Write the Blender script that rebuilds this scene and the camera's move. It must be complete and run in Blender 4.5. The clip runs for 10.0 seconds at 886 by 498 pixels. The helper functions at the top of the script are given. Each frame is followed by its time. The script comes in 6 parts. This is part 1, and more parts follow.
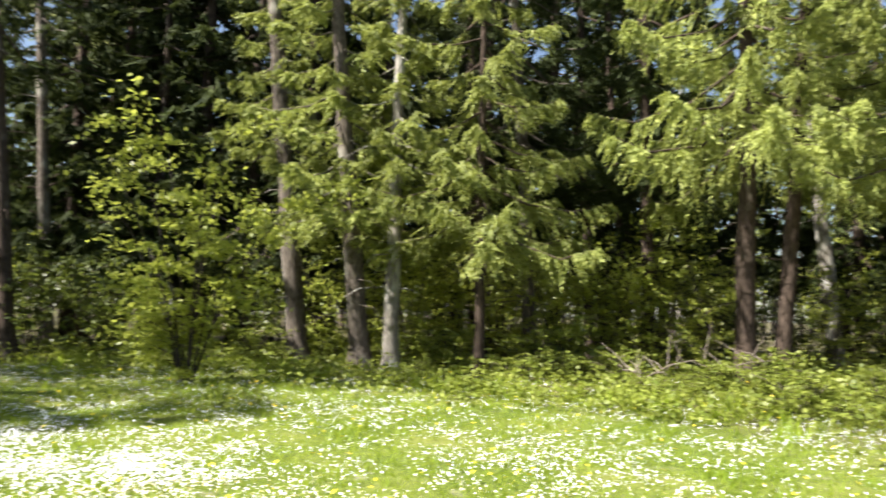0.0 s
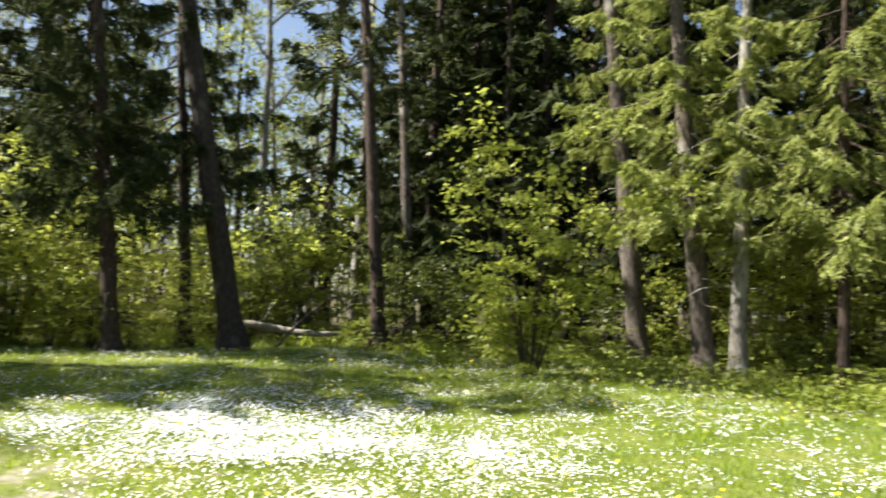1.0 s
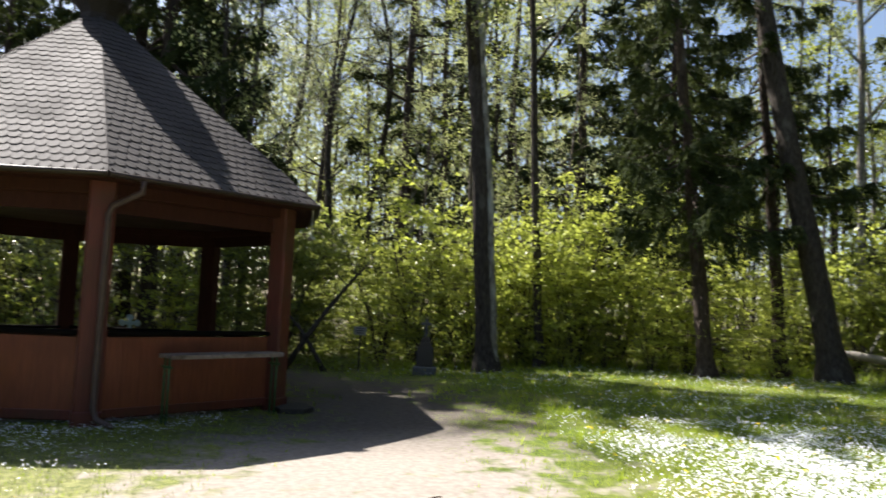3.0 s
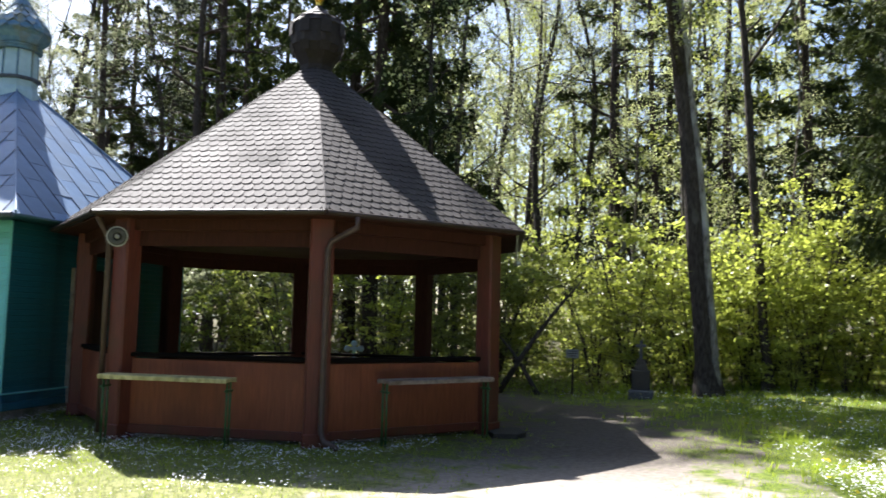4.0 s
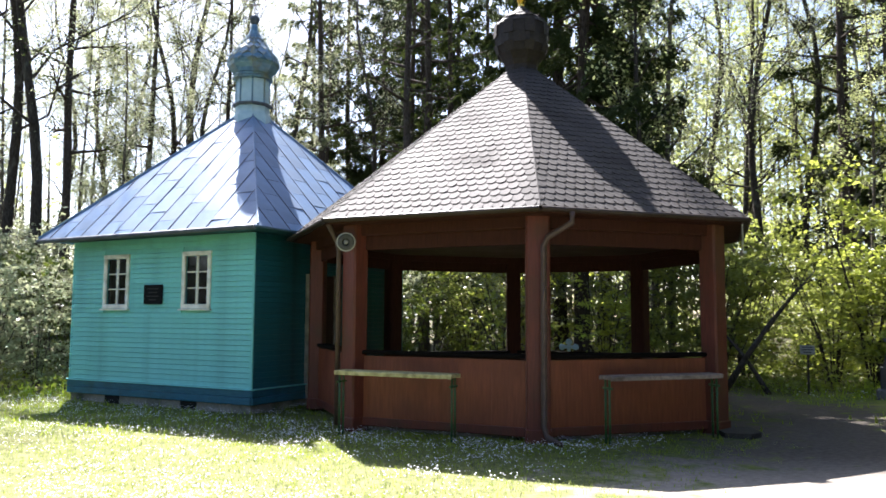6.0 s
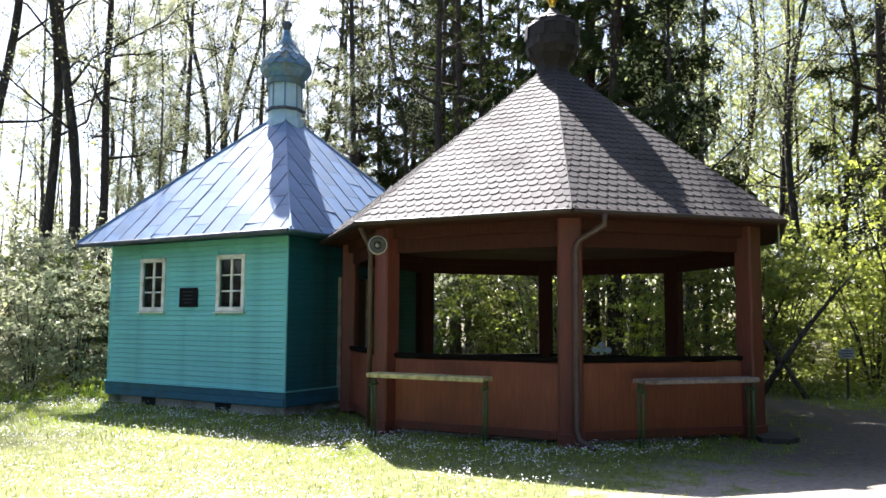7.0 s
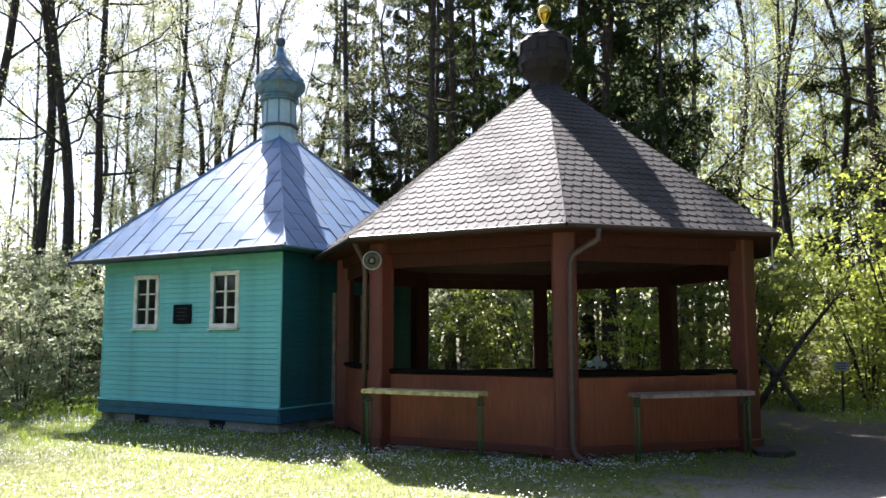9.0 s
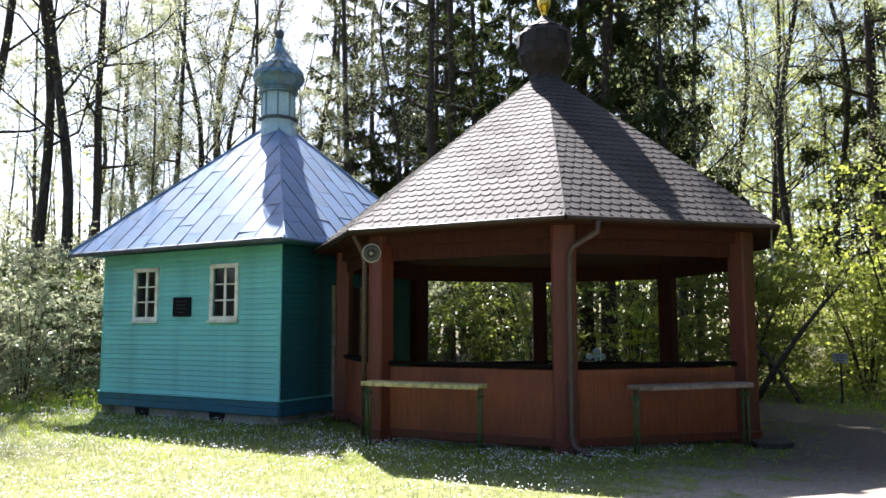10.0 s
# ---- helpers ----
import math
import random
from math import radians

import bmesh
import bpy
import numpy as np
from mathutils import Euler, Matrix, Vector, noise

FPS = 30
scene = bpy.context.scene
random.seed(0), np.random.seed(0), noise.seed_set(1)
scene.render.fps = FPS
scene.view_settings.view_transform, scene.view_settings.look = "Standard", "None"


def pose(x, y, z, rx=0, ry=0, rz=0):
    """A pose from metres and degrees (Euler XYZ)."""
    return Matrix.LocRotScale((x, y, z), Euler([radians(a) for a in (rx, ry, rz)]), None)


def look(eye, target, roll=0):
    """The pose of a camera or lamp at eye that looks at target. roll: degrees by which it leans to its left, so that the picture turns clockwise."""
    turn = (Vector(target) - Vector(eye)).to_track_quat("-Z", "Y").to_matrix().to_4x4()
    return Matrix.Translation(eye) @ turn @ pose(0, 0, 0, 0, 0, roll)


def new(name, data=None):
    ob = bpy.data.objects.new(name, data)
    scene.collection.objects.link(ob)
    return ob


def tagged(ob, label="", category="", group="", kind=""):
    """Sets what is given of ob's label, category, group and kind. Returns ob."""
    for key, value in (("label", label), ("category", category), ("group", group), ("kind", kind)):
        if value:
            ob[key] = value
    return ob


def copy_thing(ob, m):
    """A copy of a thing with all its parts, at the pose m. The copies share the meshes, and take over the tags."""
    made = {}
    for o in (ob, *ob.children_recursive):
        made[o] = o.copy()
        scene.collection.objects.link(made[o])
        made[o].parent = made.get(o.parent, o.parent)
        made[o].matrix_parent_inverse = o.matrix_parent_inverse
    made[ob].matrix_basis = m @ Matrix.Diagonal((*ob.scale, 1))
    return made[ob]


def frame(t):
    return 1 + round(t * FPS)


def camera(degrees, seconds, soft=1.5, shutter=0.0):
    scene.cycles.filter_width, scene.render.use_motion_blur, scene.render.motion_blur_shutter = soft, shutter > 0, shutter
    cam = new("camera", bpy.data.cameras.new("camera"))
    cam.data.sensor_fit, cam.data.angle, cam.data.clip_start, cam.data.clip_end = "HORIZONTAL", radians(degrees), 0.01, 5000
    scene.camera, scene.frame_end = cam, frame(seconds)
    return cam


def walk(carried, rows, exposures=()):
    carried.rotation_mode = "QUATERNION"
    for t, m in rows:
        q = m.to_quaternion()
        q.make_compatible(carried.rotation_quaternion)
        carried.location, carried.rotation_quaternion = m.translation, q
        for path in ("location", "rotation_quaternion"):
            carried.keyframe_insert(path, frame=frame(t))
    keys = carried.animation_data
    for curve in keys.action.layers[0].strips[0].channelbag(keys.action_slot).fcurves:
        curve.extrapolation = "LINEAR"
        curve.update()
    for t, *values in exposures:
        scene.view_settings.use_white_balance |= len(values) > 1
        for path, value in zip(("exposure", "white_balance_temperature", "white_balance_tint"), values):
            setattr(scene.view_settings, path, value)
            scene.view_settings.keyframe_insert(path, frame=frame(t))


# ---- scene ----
cam = camera(58.5, 10.0, 1.6, 0.29)
EYE = (0.0, 0.0, 1.6)
# seconds, yaw to the left of +y, pitch up, lean, sway of the eye along y and up
PATH = [
    (0, 5.13, 4.80, 1.22, 0, 0),
    (0.5, 17.62, 4.60, 1.44, 0, 0),
    (1, 29.36, 3.94, 2.41, 0, 0),
    (1.5, 41.62, 2.33, 2.07, 0, 0),
    (2, 52.78, 1.45, 0.94, 0, 0),
    (2.5, 61.14, 2.73, 2.49, 0, 0),
    (3, 70.42, 3.98, 2.67, 0.03, 0.02),
    (3.2, 73.95, 4.45, 2.49, 0.05, 0.03),
    (4.3, 89.14, 4.73, 0.95, 0.16, 0.08),
    (4.5, 90.97, 4.56, 0.71, 0.16, 0.08),
    (5, 95.05, 4.33, 0.30, 0.12, 0.06),
    (5.5, 97.80, 4.47, 0.10, 0.06, 0.03),
    (6, 100.61, 4.82, 0.26, 0, 0),
    (6.2, 101.50, 4.84, 0.36, 0, 0),
    (7.3, 102.95, 5.03, 0.26, 0, 0),
    (7.5, 102.31, 5.52, 0.24, 0, 0),
    (8, 102.53, 6.08, 0.12, 0, 0),
    (8.5, 102.60, 6.17, 0.05, 0, 0),
    (9, 102.49, 6.10, -0.09, 0, 0),
    (9.5, 102.44, 6.07, -0.07, 0, 0),
    (10, 102.45, 5.56, -0.15, 0, 0),
]


def stand(t, yaw, pitch, lean, right, up):
    y, p = radians(yaw), radians(pitch)
    eye = Vector(EYE) + Vector((0, right, up))
    return t, look(eye, eye + Vector((-math.sin(y) * math.cos(p), math.cos(y) * math.cos(p), math.sin(p))), lean)


walk(cam, [stand(*row) for row in PATH],
     exposures=[(0.0, 1.87, 6750, 11), (2.5, 1.54, 6650, 12), (4.4, 2.22, 6200, 13), (6.0, 2.38, 6250, 15), (10.0, 2.24, 6250, 15)])

# ---- sky and sun ----
SUN_YAW, SUN_ELEV = 121.0, 49.0
world = bpy.data.worlds.new("sky")
scene.world = world
world.use_nodes = True
wn = world.node_tree
sky = wn.nodes.new("ShaderNodeTexSky")
sky.sky_type, sky.sun_disc = "NISHITA", False
sky.sun_elevation, sky.sun_rotation = radians(SUN_ELEV), radians(-SUN_YAW)
sky.air_density, sky.dust_density, sky.ozone_density = 0.95, 1.4, 0.65
wn.links.new(sky.outputs[0], wn.nodes["Background"].inputs[0])
wn.nodes["Background"].inputs[1].default_value = 0.06
sun = new("sun", bpy.data.lights.new("sun", "SUN"))
sun.data.energy, sun.data.angle, sun.data.color = 5.0, radians(0.53), (1.0, 0.96, 0.9)
sun_way = Vector((-math.sin(radians(SUN_YAW)) * math.cos(radians(SUN_ELEV)), math.cos(radians(SUN_YAW)) * math.cos(radians(SUN_ELEV)), math.sin(radians(SUN_ELEV))))
sun.matrix_world = look(sun_way * 90, (0, 0, 0))


# ---- materials ----
def nodes_of(name):
    m = bpy.data.materials.new(name)
    m.use_nodes = True
    return m, m.node_tree, m.node_tree.nodes["Principled BSDF"]


def link(tree, a, b):
    tree.links.new(a, b)


def noise_node(tree, scale, stretch=(1, 1, 1), detail=4.0, coords="Object"):
    tc = tree.nodes.new("ShaderNodeTexCoord")
    mp = tree.nodes.new("ShaderNodeMapping")
    mp.inputs["Scale"].default_value = stretch
    n = tree.nodes.new("ShaderNodeTexNoise")
    n.inputs["Scale"].default_value, n.inputs["Detail"].default_value = scale, detail
    link(tree, tc.outputs[coords], mp.inputs[0])
    link(tree, mp.outputs[0], n.inputs["Vector"])
    return n


def ramp_node(tree, source, stops):
    r = tree.nodes.new("ShaderNodeValToRGB")
    el = r.color_ramp.elements
    while len(el) < len(stops):
        el.new(0.5)
    for e, (p, c) in zip(el, stops):
        e.position, e.color = p, (*c, 1)
    link(tree, source, r.inputs[0])
    return r


def mix_node(tree, a, b, fac, mode="MIX"):
    m = tree.nodes.new("ShaderNodeMix")
    m.data_type, m.blend_type = "RGBA", mode
    for sock, v in ((m.inputs[0], fac), (m.inputs[6], a), (m.inputs[7], b)):
        if isinstance(v, (int, float)):
            sock.default_value = v
        elif isinstance(v, tuple):
            sock.default_value = (*v, 1)
        else:
            link(tree, v, sock)
    return m.outputs[2]


def bump_of(tree, source, strength, distance=0.01):
    b = tree.nodes.new("ShaderNodeBump")
    b.inputs["Strength"].default_value, b.inputs["Distance"].default_value = strength, distance
    link(tree, source, b.inputs["Height"])
    return b.outputs[0]


def surface(name, dark, light, scale, rough=0.7, bump=0.3, stretch=(1, 1, 1), metal=0.0, stain=None, stain_scale=1.5, vary=0.0, specular=0.4, rough_var=0.12):
    """Two scales of variation: grain between dark and light, and larger stains."""
    m, tr, bs = nodes_of(name)
    n = noise_node(tr, scale, stretch, 6.0)
    col = ramp_node(tr, n.outputs[0], [(0.3, dark), (0.7, light)]).outputs[0]
    big = noise_node(tr, stain_scale, (1, 1, 1), 5.0)
    if stain:
        f = ramp_node(tr, big.outputs[0], [(0.48, (0, 0, 0)), (0.68, (1, 1, 1))]).outputs[0]
        col = mix_node(tr, col, stain, f)
    if vary:
        oi = tr.nodes.new("ShaderNodeObjectInfo")
        hs = tr.nodes.new("ShaderNodeHueSaturation")
        ma = tr.nodes.new("ShaderNodeMapRange")
        ma.inputs[3].default_value, ma.inputs[4].default_value = 1 - vary, 1 + vary
        link(tr, oi.outputs["Random"], ma.inputs[0])
        link(tr, ma.outputs[0], hs.inputs["Value"])
        link(tr, col, hs.inputs["Color"])
        col = hs.outputs[0]
    link(tr, col, bs.inputs["Base Color"])
    rr = tr.nodes.new("ShaderNodeMapRange")
    rr.inputs[3].default_value, rr.inputs[4].default_value = rough - rough_var, min(1, rough + rough_var)
    link(tr, big.outputs[0], rr.inputs[0])
    link(tr, rr.outputs[0], bs.inputs["Roughness"])
    bs.inputs["Metallic"].default_value = metal
    bs.inputs["Specular IOR Level"].default_value = specular
    if bump:
        link(tr, bump_of(tr, n.outputs[0], bump), bs.inputs["Normal"])
    return m


def leaf_material(name, a, b, through_col, share=0.45, rough=0.5, gloss=0.35):
    """Thin leaf: coat reflection and light passing through; every leaf differs a little."""
    m, tr, bs = nodes_of(name)
    geo = tr.nodes.new("ShaderNodeNewGeometry")
    oi = tr.nodes.new("ShaderNodeObjectInfo")
    col = ramp_node(tr, geo.outputs["Random Per Island"], [(0.0, a), (1.0, b)]).outputs[0]
    hs = tr.nodes.new("ShaderNodeHueSaturation")
    ma = tr.nodes.new("ShaderNodeMapRange")
    ma.inputs[3].default_value, ma.inputs[4].default_value = 0.8, 1.2
    link(tr, oi.outputs["Random"], ma.inputs[0])
    link(tr, ma.outputs[0], hs.inputs["Value"])
    link(tr, col, hs.inputs["Color"])
    link(tr, hs.outputs[0], bs.inputs["Base Color"])
    bs.inputs["Roughness"].default_value = rough
    bs.inputs["Specular IOR Level"].default_value = gloss
    tl = tr.nodes.new("ShaderNodeBsdfTranslucent")
    tcol = mix_node(tr, through_col, hs.outputs[0], 0.35)
    link(tr, tcol, tl.inputs["Color"])
    mx = tr.nodes.new("ShaderNodeMixShader")
    mx.inputs[0].default_value = share
    link(tr, bs.outputs[0], mx.inputs[1])
    link(tr, tl.outputs[0], mx.inputs[2])
    link(tr, mx.outputs[0], tr.nodes["Material Output"].inputs["Surface"])
    return m


def bark_material(name, dark, light, patch, patch_from=0.55):
    m, tr, bs = nodes_of(name)
    n = noise_node(tr, 9.0, (3, 3, 0.7), 8.0)
    col = ramp_node(tr, n.outputs[0], [(0.32, dark), (0.68, light)]).outputs[0]
    big = noise_node(tr, 1.6, (1.5, 1.5, 0.8), 6.0)
    f = ramp_node(tr, big.outputs[0], [(patch_from, (0, 0, 0)), (patch_from + 0.14, (1, 1, 1))]).outputs[0]
    link(tr, mix_node(tr, col, patch, f), bs.inputs["Base Color"])
    bs.inputs["Roughness"].default_value = 0.9
    bs.inputs["Specular IOR Level"].default_value = 0.2
    link(tr, bump_of(tr, n.outputs[0], 0.9, 0.03), bs.inputs["Normal"])
    return m


BARK_SPRUCE = bark_material("spruce_bark", (0.025, 0.018, 0.013), (0.095, 0.07, 0.055), (0.2, 0.18, 0.15), 0.6)
BARK_ALDER = bark_material("alder_bark", (0.022, 0.018, 0.014), (0.08, 0.066, 0.054), (0.15, 0.14, 0.12), 0.6)
BARK_MID = bark_material("lichened_grey_bark", (0.04, 0.032, 0.025), (0.17, 0.145, 0.12), (0.27, 0.26, 0.22), 0.56)
BARK_PALE = bark_material("pale_bark", (0.09, 0.08, 0.065), (0.3, 0.28, 0.24), (0.38, 0.38, 0.34), 0.5)
DEADWOOD = surface("dead_wood", (0.09, 0.07, 0.055), (0.22, 0.19, 0.155), 12, 0.9, 0.5, (4, 4, 0.5))
LOG_WOOD = surface("pale_barkless_wood", (0.2, 0.18, 0.145), (0.36, 0.33, 0.28), 10, 0.85, 0.4, (1, 1, 1), stain=(0.22, 0.2, 0.16), stain_scale=3)
# Needles in two tones: sun painted into the bright, shade into the dark.
NEEDLES_LIT = leaf_material("sunlit_fresh_needles", (0.1, 0.135, 0.028), (0.36, 0.405, 0.11), (0.39, 0.43, 0.09), 0.35, 0.6)
NEEDLES_DARK = leaf_material("shade_dark_needles", (0.022, 0.034, 0.012), (0.06, 0.078, 0.026), (0.07, 0.09, 0.02), 0.28, 0.7, 0.12)
LEAVES_YOUNG = leaf_material("young_leaves", (0.185, 0.235, 0.036), (0.375, 0.425, 0.085), (0.57, 0.63, 0.11), 0.5, 0.4)
LEAVES_PALE = leaf_material("pale_spring_leaves", (0.19, 0.22, 0.07), (0.36, 0.395, 0.16), (0.56, 0.61, 0.27), 0.5, 0.4)
LEAVES_BUSH = leaf_material("backlit_bush_leaves", (0.13, 0.165, 0.032), (0.27, 0.31, 0.075), (0.44, 0.49, 0.11), 0.45, 0.4)
LEAVES_TREE = leaf_material("spring_tree_leaves", (0.12, 0.15, 0.05), (0.24, 0.27, 0.1), (0.37, 0.4, 0.16), 0.48, 0.4)
# Leaf colour greyed to carry haze and light from behind.
LEAVES_GREY = leaf_material("haze_greyed_leaves", (0.14, 0.155, 0.088), (0.28, 0.3, 0.175), (0.5, 0.53, 0.31), 0.5, 0.35)
# Leaf colour darkened for undergrowth and woods lying in deep shade.
LEAVES_DULL = leaf_material("shade_darkened_leaves", (0.04, 0.06, 0.015), (0.11, 0.14, 0.03), (0.18, 0.22, 0.03), 0.4, 0.45)
GRASS = leaf_material("grass_blades", (0.115, 0.205, 0.014), (0.3, 0.395, 0.037), (0.46, 0.57, 0.052), 0.5, 0.5)
# Pale grass: dry on the path's margin, painted glare on the lawn.
PALE_GRASS = leaf_material("pale_lawn_blades", (0.13, 0.155, 0.062), (0.275, 0.295, 0.14), (0.37, 0.395, 0.185), 0.45, 0.33, 0.7)
HERBS = leaf_material("herb_leaves", (0.1, 0.14, 0.02), (0.25, 0.29, 0.055), (0.32, 0.38, 0.05), 0.4, 0.5)
DAISY = surface("daisy_petals", (0.82, 0.84, 0.86), (0.88, 0.9, 0.92), 40, 0.6, 0)
YOLK = surface("daisy_centres", (0.75, 0.5, 0.03), (0.85, 0.6, 0.05), 40, 0.6, 0)
DANDELION = surface("dandelion_petals", (0.75, 0.58, 0.02), (0.85, 0.7, 0.04), 40, 0.6, 0)
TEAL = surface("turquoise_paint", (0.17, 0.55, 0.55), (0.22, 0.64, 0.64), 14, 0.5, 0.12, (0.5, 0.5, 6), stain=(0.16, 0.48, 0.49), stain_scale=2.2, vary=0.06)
# Entrance wall: a bluer tone, darkened in the paint for its shade.
TEAL_SHADED = surface("bluer_shade_dark_paint", (0.012, 0.1, 0.135), (0.022, 0.145, 0.185), 14, 0.5, 0.12, (0.5, 0.5, 6), stain=(0.012, 0.07, 0.085), stain_scale=2.2, vary=0.06)
JAMB = surface("dull_beige_jamb_paint", (0.25, 0.22, 0.18), (0.36, 0.32, 0.26), 20, 0.6, 0.15, stain=(0.18, 0.16, 0.13), stain_scale=4)
TEAL_BLUE = surface("blue_skirting_paint", (0.018, 0.1, 0.16), (0.032, 0.15, 0.22), 12, 0.55, 0.15, (0.5, 0.5, 5), stain=(0.03, 0.1, 0.13), stain_scale=3.0, vary=0.06)
CREAM = surface("cream_window_paint", (0.8, 0.8, 0.75), (0.9, 0.9, 0.86), 20, 0.5, 0.1, stain=(0.54, 0.53, 0.46), stain_scale=5)
PLINTH = surface("plinth_concrete", (0.2, 0.19, 0.165), (0.34, 0.32, 0.28), 25, 0.9, 0.5, stain=(0.07, 0.085, 0.06))
DARK = surface("dark_void", (0.006, 0.006, 0.006), (0.015, 0.014, 0.013), 10, 0.9, 0)
PLAQUE = surface("dark_plaque_stone", (0.006, 0.007, 0.009), (0.014, 0.015, 0.018), 60, 0.9, 0.05, specular=0.1)
LETTER = surface("worn_letter_paint", (0.026, 0.027, 0.028), (0.036, 0.036, 0.036), 50, 0.7, 0)
BLUE_METAL = surface("blue_painted_sheet_metal", (0.075, 0.165, 0.32), (0.12, 0.225, 0.4), 5, 0.5, 0.12, metal=0.12, stain=(0.085, 0.16, 0.28), stain_scale=1.3, vary=0.1, specular=1.0)
SEAM_METAL = surface("dark_seam_metal", (0.05, 0.06, 0.08), (0.1, 0.12, 0.15), 8, 0.6, 0.1)
DOME_METAL = surface("weathered_dome_metal", (0.08, 0.17, 0.25), (0.16, 0.28, 0.36), 9, 0.35, 0.1, metal=0.3, stain=(0.2, 0.2, 0.12), stain_scale=2.5, vary=0.12, specular=0.6)
DRUM_PALE = surface("pale_blue_drum_panel", (0.34, 0.5, 0.6), (0.46, 0.62, 0.7), 7, 0.5, 0.08, stain=(0.36, 0.5, 0.5))
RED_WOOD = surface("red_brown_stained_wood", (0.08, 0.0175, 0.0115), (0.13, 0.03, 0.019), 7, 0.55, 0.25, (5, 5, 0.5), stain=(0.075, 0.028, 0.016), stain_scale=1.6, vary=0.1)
PARAPET_WOOD = surface("orange_brown_stained_boards", (0.15, 0.038, 0.018), (0.225, 0.064, 0.028), 6, 0.55, 0.2, (5, 5, 0.5), stain=(0.13, 0.034, 0.017), stain_scale=1.2, vary=0.05)
# Soffit's dark red; on the far posts it stands in for shade.
SOFFIT_WOOD = surface("dark_red_soffit_shade_wood", (0.034, 0.012, 0.009), (0.06, 0.021, 0.015), 8, 0.75, 0.25, (4, 4, 0.6), specular=0.15)
SILL_WOOD = surface("near_black_sill_wood", (0.004, 0.0035, 0.003), (0.009, 0.007, 0.006), 9, 0.95, 0.2, specular=0.05)
DARK_WOOD = surface("dark_brown_stained_wood", (0.03, 0.012, 0.009), (0.055, 0.022, 0.015), 8, 0.65, 0.25, (4, 4, 0.6))
SHINGLE = surface("grey_brown_shingle", (0.031, 0.027, 0.0262), (0.06, 0.0525, 0.0505), 30, 0.78, 0.3, stain=(0.027, 0.023, 0.022), stain_scale=1.1, vary=0.22, specular=0.24)
DOME_BROWN = surface("brown_dome_shingle", (0.014, 0.01, 0.009), (0.03, 0.021, 0.019), 20, 0.7, 0.3, vary=0.1)
GUTTER = surface("brown_gutter_metal", (0.022, 0.014, 0.012), (0.045, 0.028, 0.022), 12, 0.45, 0.05, specular=0.4)
PIPE = surface("faded_brown_pipe_metal", (0.05, 0.03, 0.025), (0.085, 0.052, 0.042), 12, 0.5, 0.05, specular=0.4)
GOLD = surface("gold_leaf", (0.75, 0.47, 0.08), (0.85, 0.58, 0.13), 12, 0.2, 0.03, metal=1.0)
GREEN_PIPE = surface("green_painted_pipe", (0.018, 0.075, 0.025), (0.03, 0.12, 0.04), 20, 0.45, 0.1, stain=(0.06, 0.08, 0.03), stain_scale=6)
# One kind of plank: sunlight in the yellow copy, shade in the grey.
RAIL_WOOD = surface("sunlit_yellow_board", (0.36, 0.31, 0.12), (0.56, 0.5, 0.26), 16, 0.7, 0.3, (1, 1, 1), stain=(0.25, 0.22, 0.1), stain_scale=9)
RAIL_GREY = surface("shade_grey_board", (0.16, 0.12, 0.1), (0.3, 0.24, 0.2), 16, 0.7, 0.3, stain=(0.12, 0.09, 0.07), stain_scale=6)
HORN_DARK = surface("horn_hollow_shade", (0.05, 0.05, 0.048), (0.09, 0.09, 0.085), 20, 0.6, 0)
HORN = surface("grey_horn_paint", (0.3, 0.3, 0.29), (0.4, 0.4, 0.38), 20, 0.4, 0.05)
STEEL = surface("galvanised_steel", (0.35, 0.36, 0.37), (0.5, 0.5, 0.5), 15, 0.35, 0.05, metal=0.9)
GRANITE = surface("dark_polished_granite", (0.02, 0.02, 0.022), (0.045, 0.045, 0.05), 90, 0.3, 0.03)
GREY_STONE = surface("rough_grey_stone", (0.07, 0.07, 0.07), (0.14, 0.14, 0.135), 30, 0.8, 0.5)
STEP_STONE = surface("dark_stone", (0.03, 0.027, 0.024), (0.06, 0.054, 0.048), 30, 0.85, 0.5, specular=0.2)
SIGN_WHITE = surface("white_sign_sheet", (0.2, 0.2, 0.19), (0.28, 0.28, 0.27), 20, 0.5, 0.05)
CROSS_BLUE = surface("pale_blue_cross_paint", (0.25, 0.42, 0.6), (0.38, 0.55, 0.72), 20, 0.5, 0.1)


def glass_material():
    m, tr, bs = nodes_of("window_glass")
    bs.inputs["Base Color"].default_value = (0.008, 0.01, 0.012, 1)
    bs.inputs["Roughness"].default_value = 0.08
    bs.inputs["Transmission Weight"].default_value = 0.3
    n = noise_node(tr, 3.0)
    link(tr, bump_of(tr, n.outputs[0], 0.05), bs.inputs["Normal"])
    return m


GLASS = glass_material()


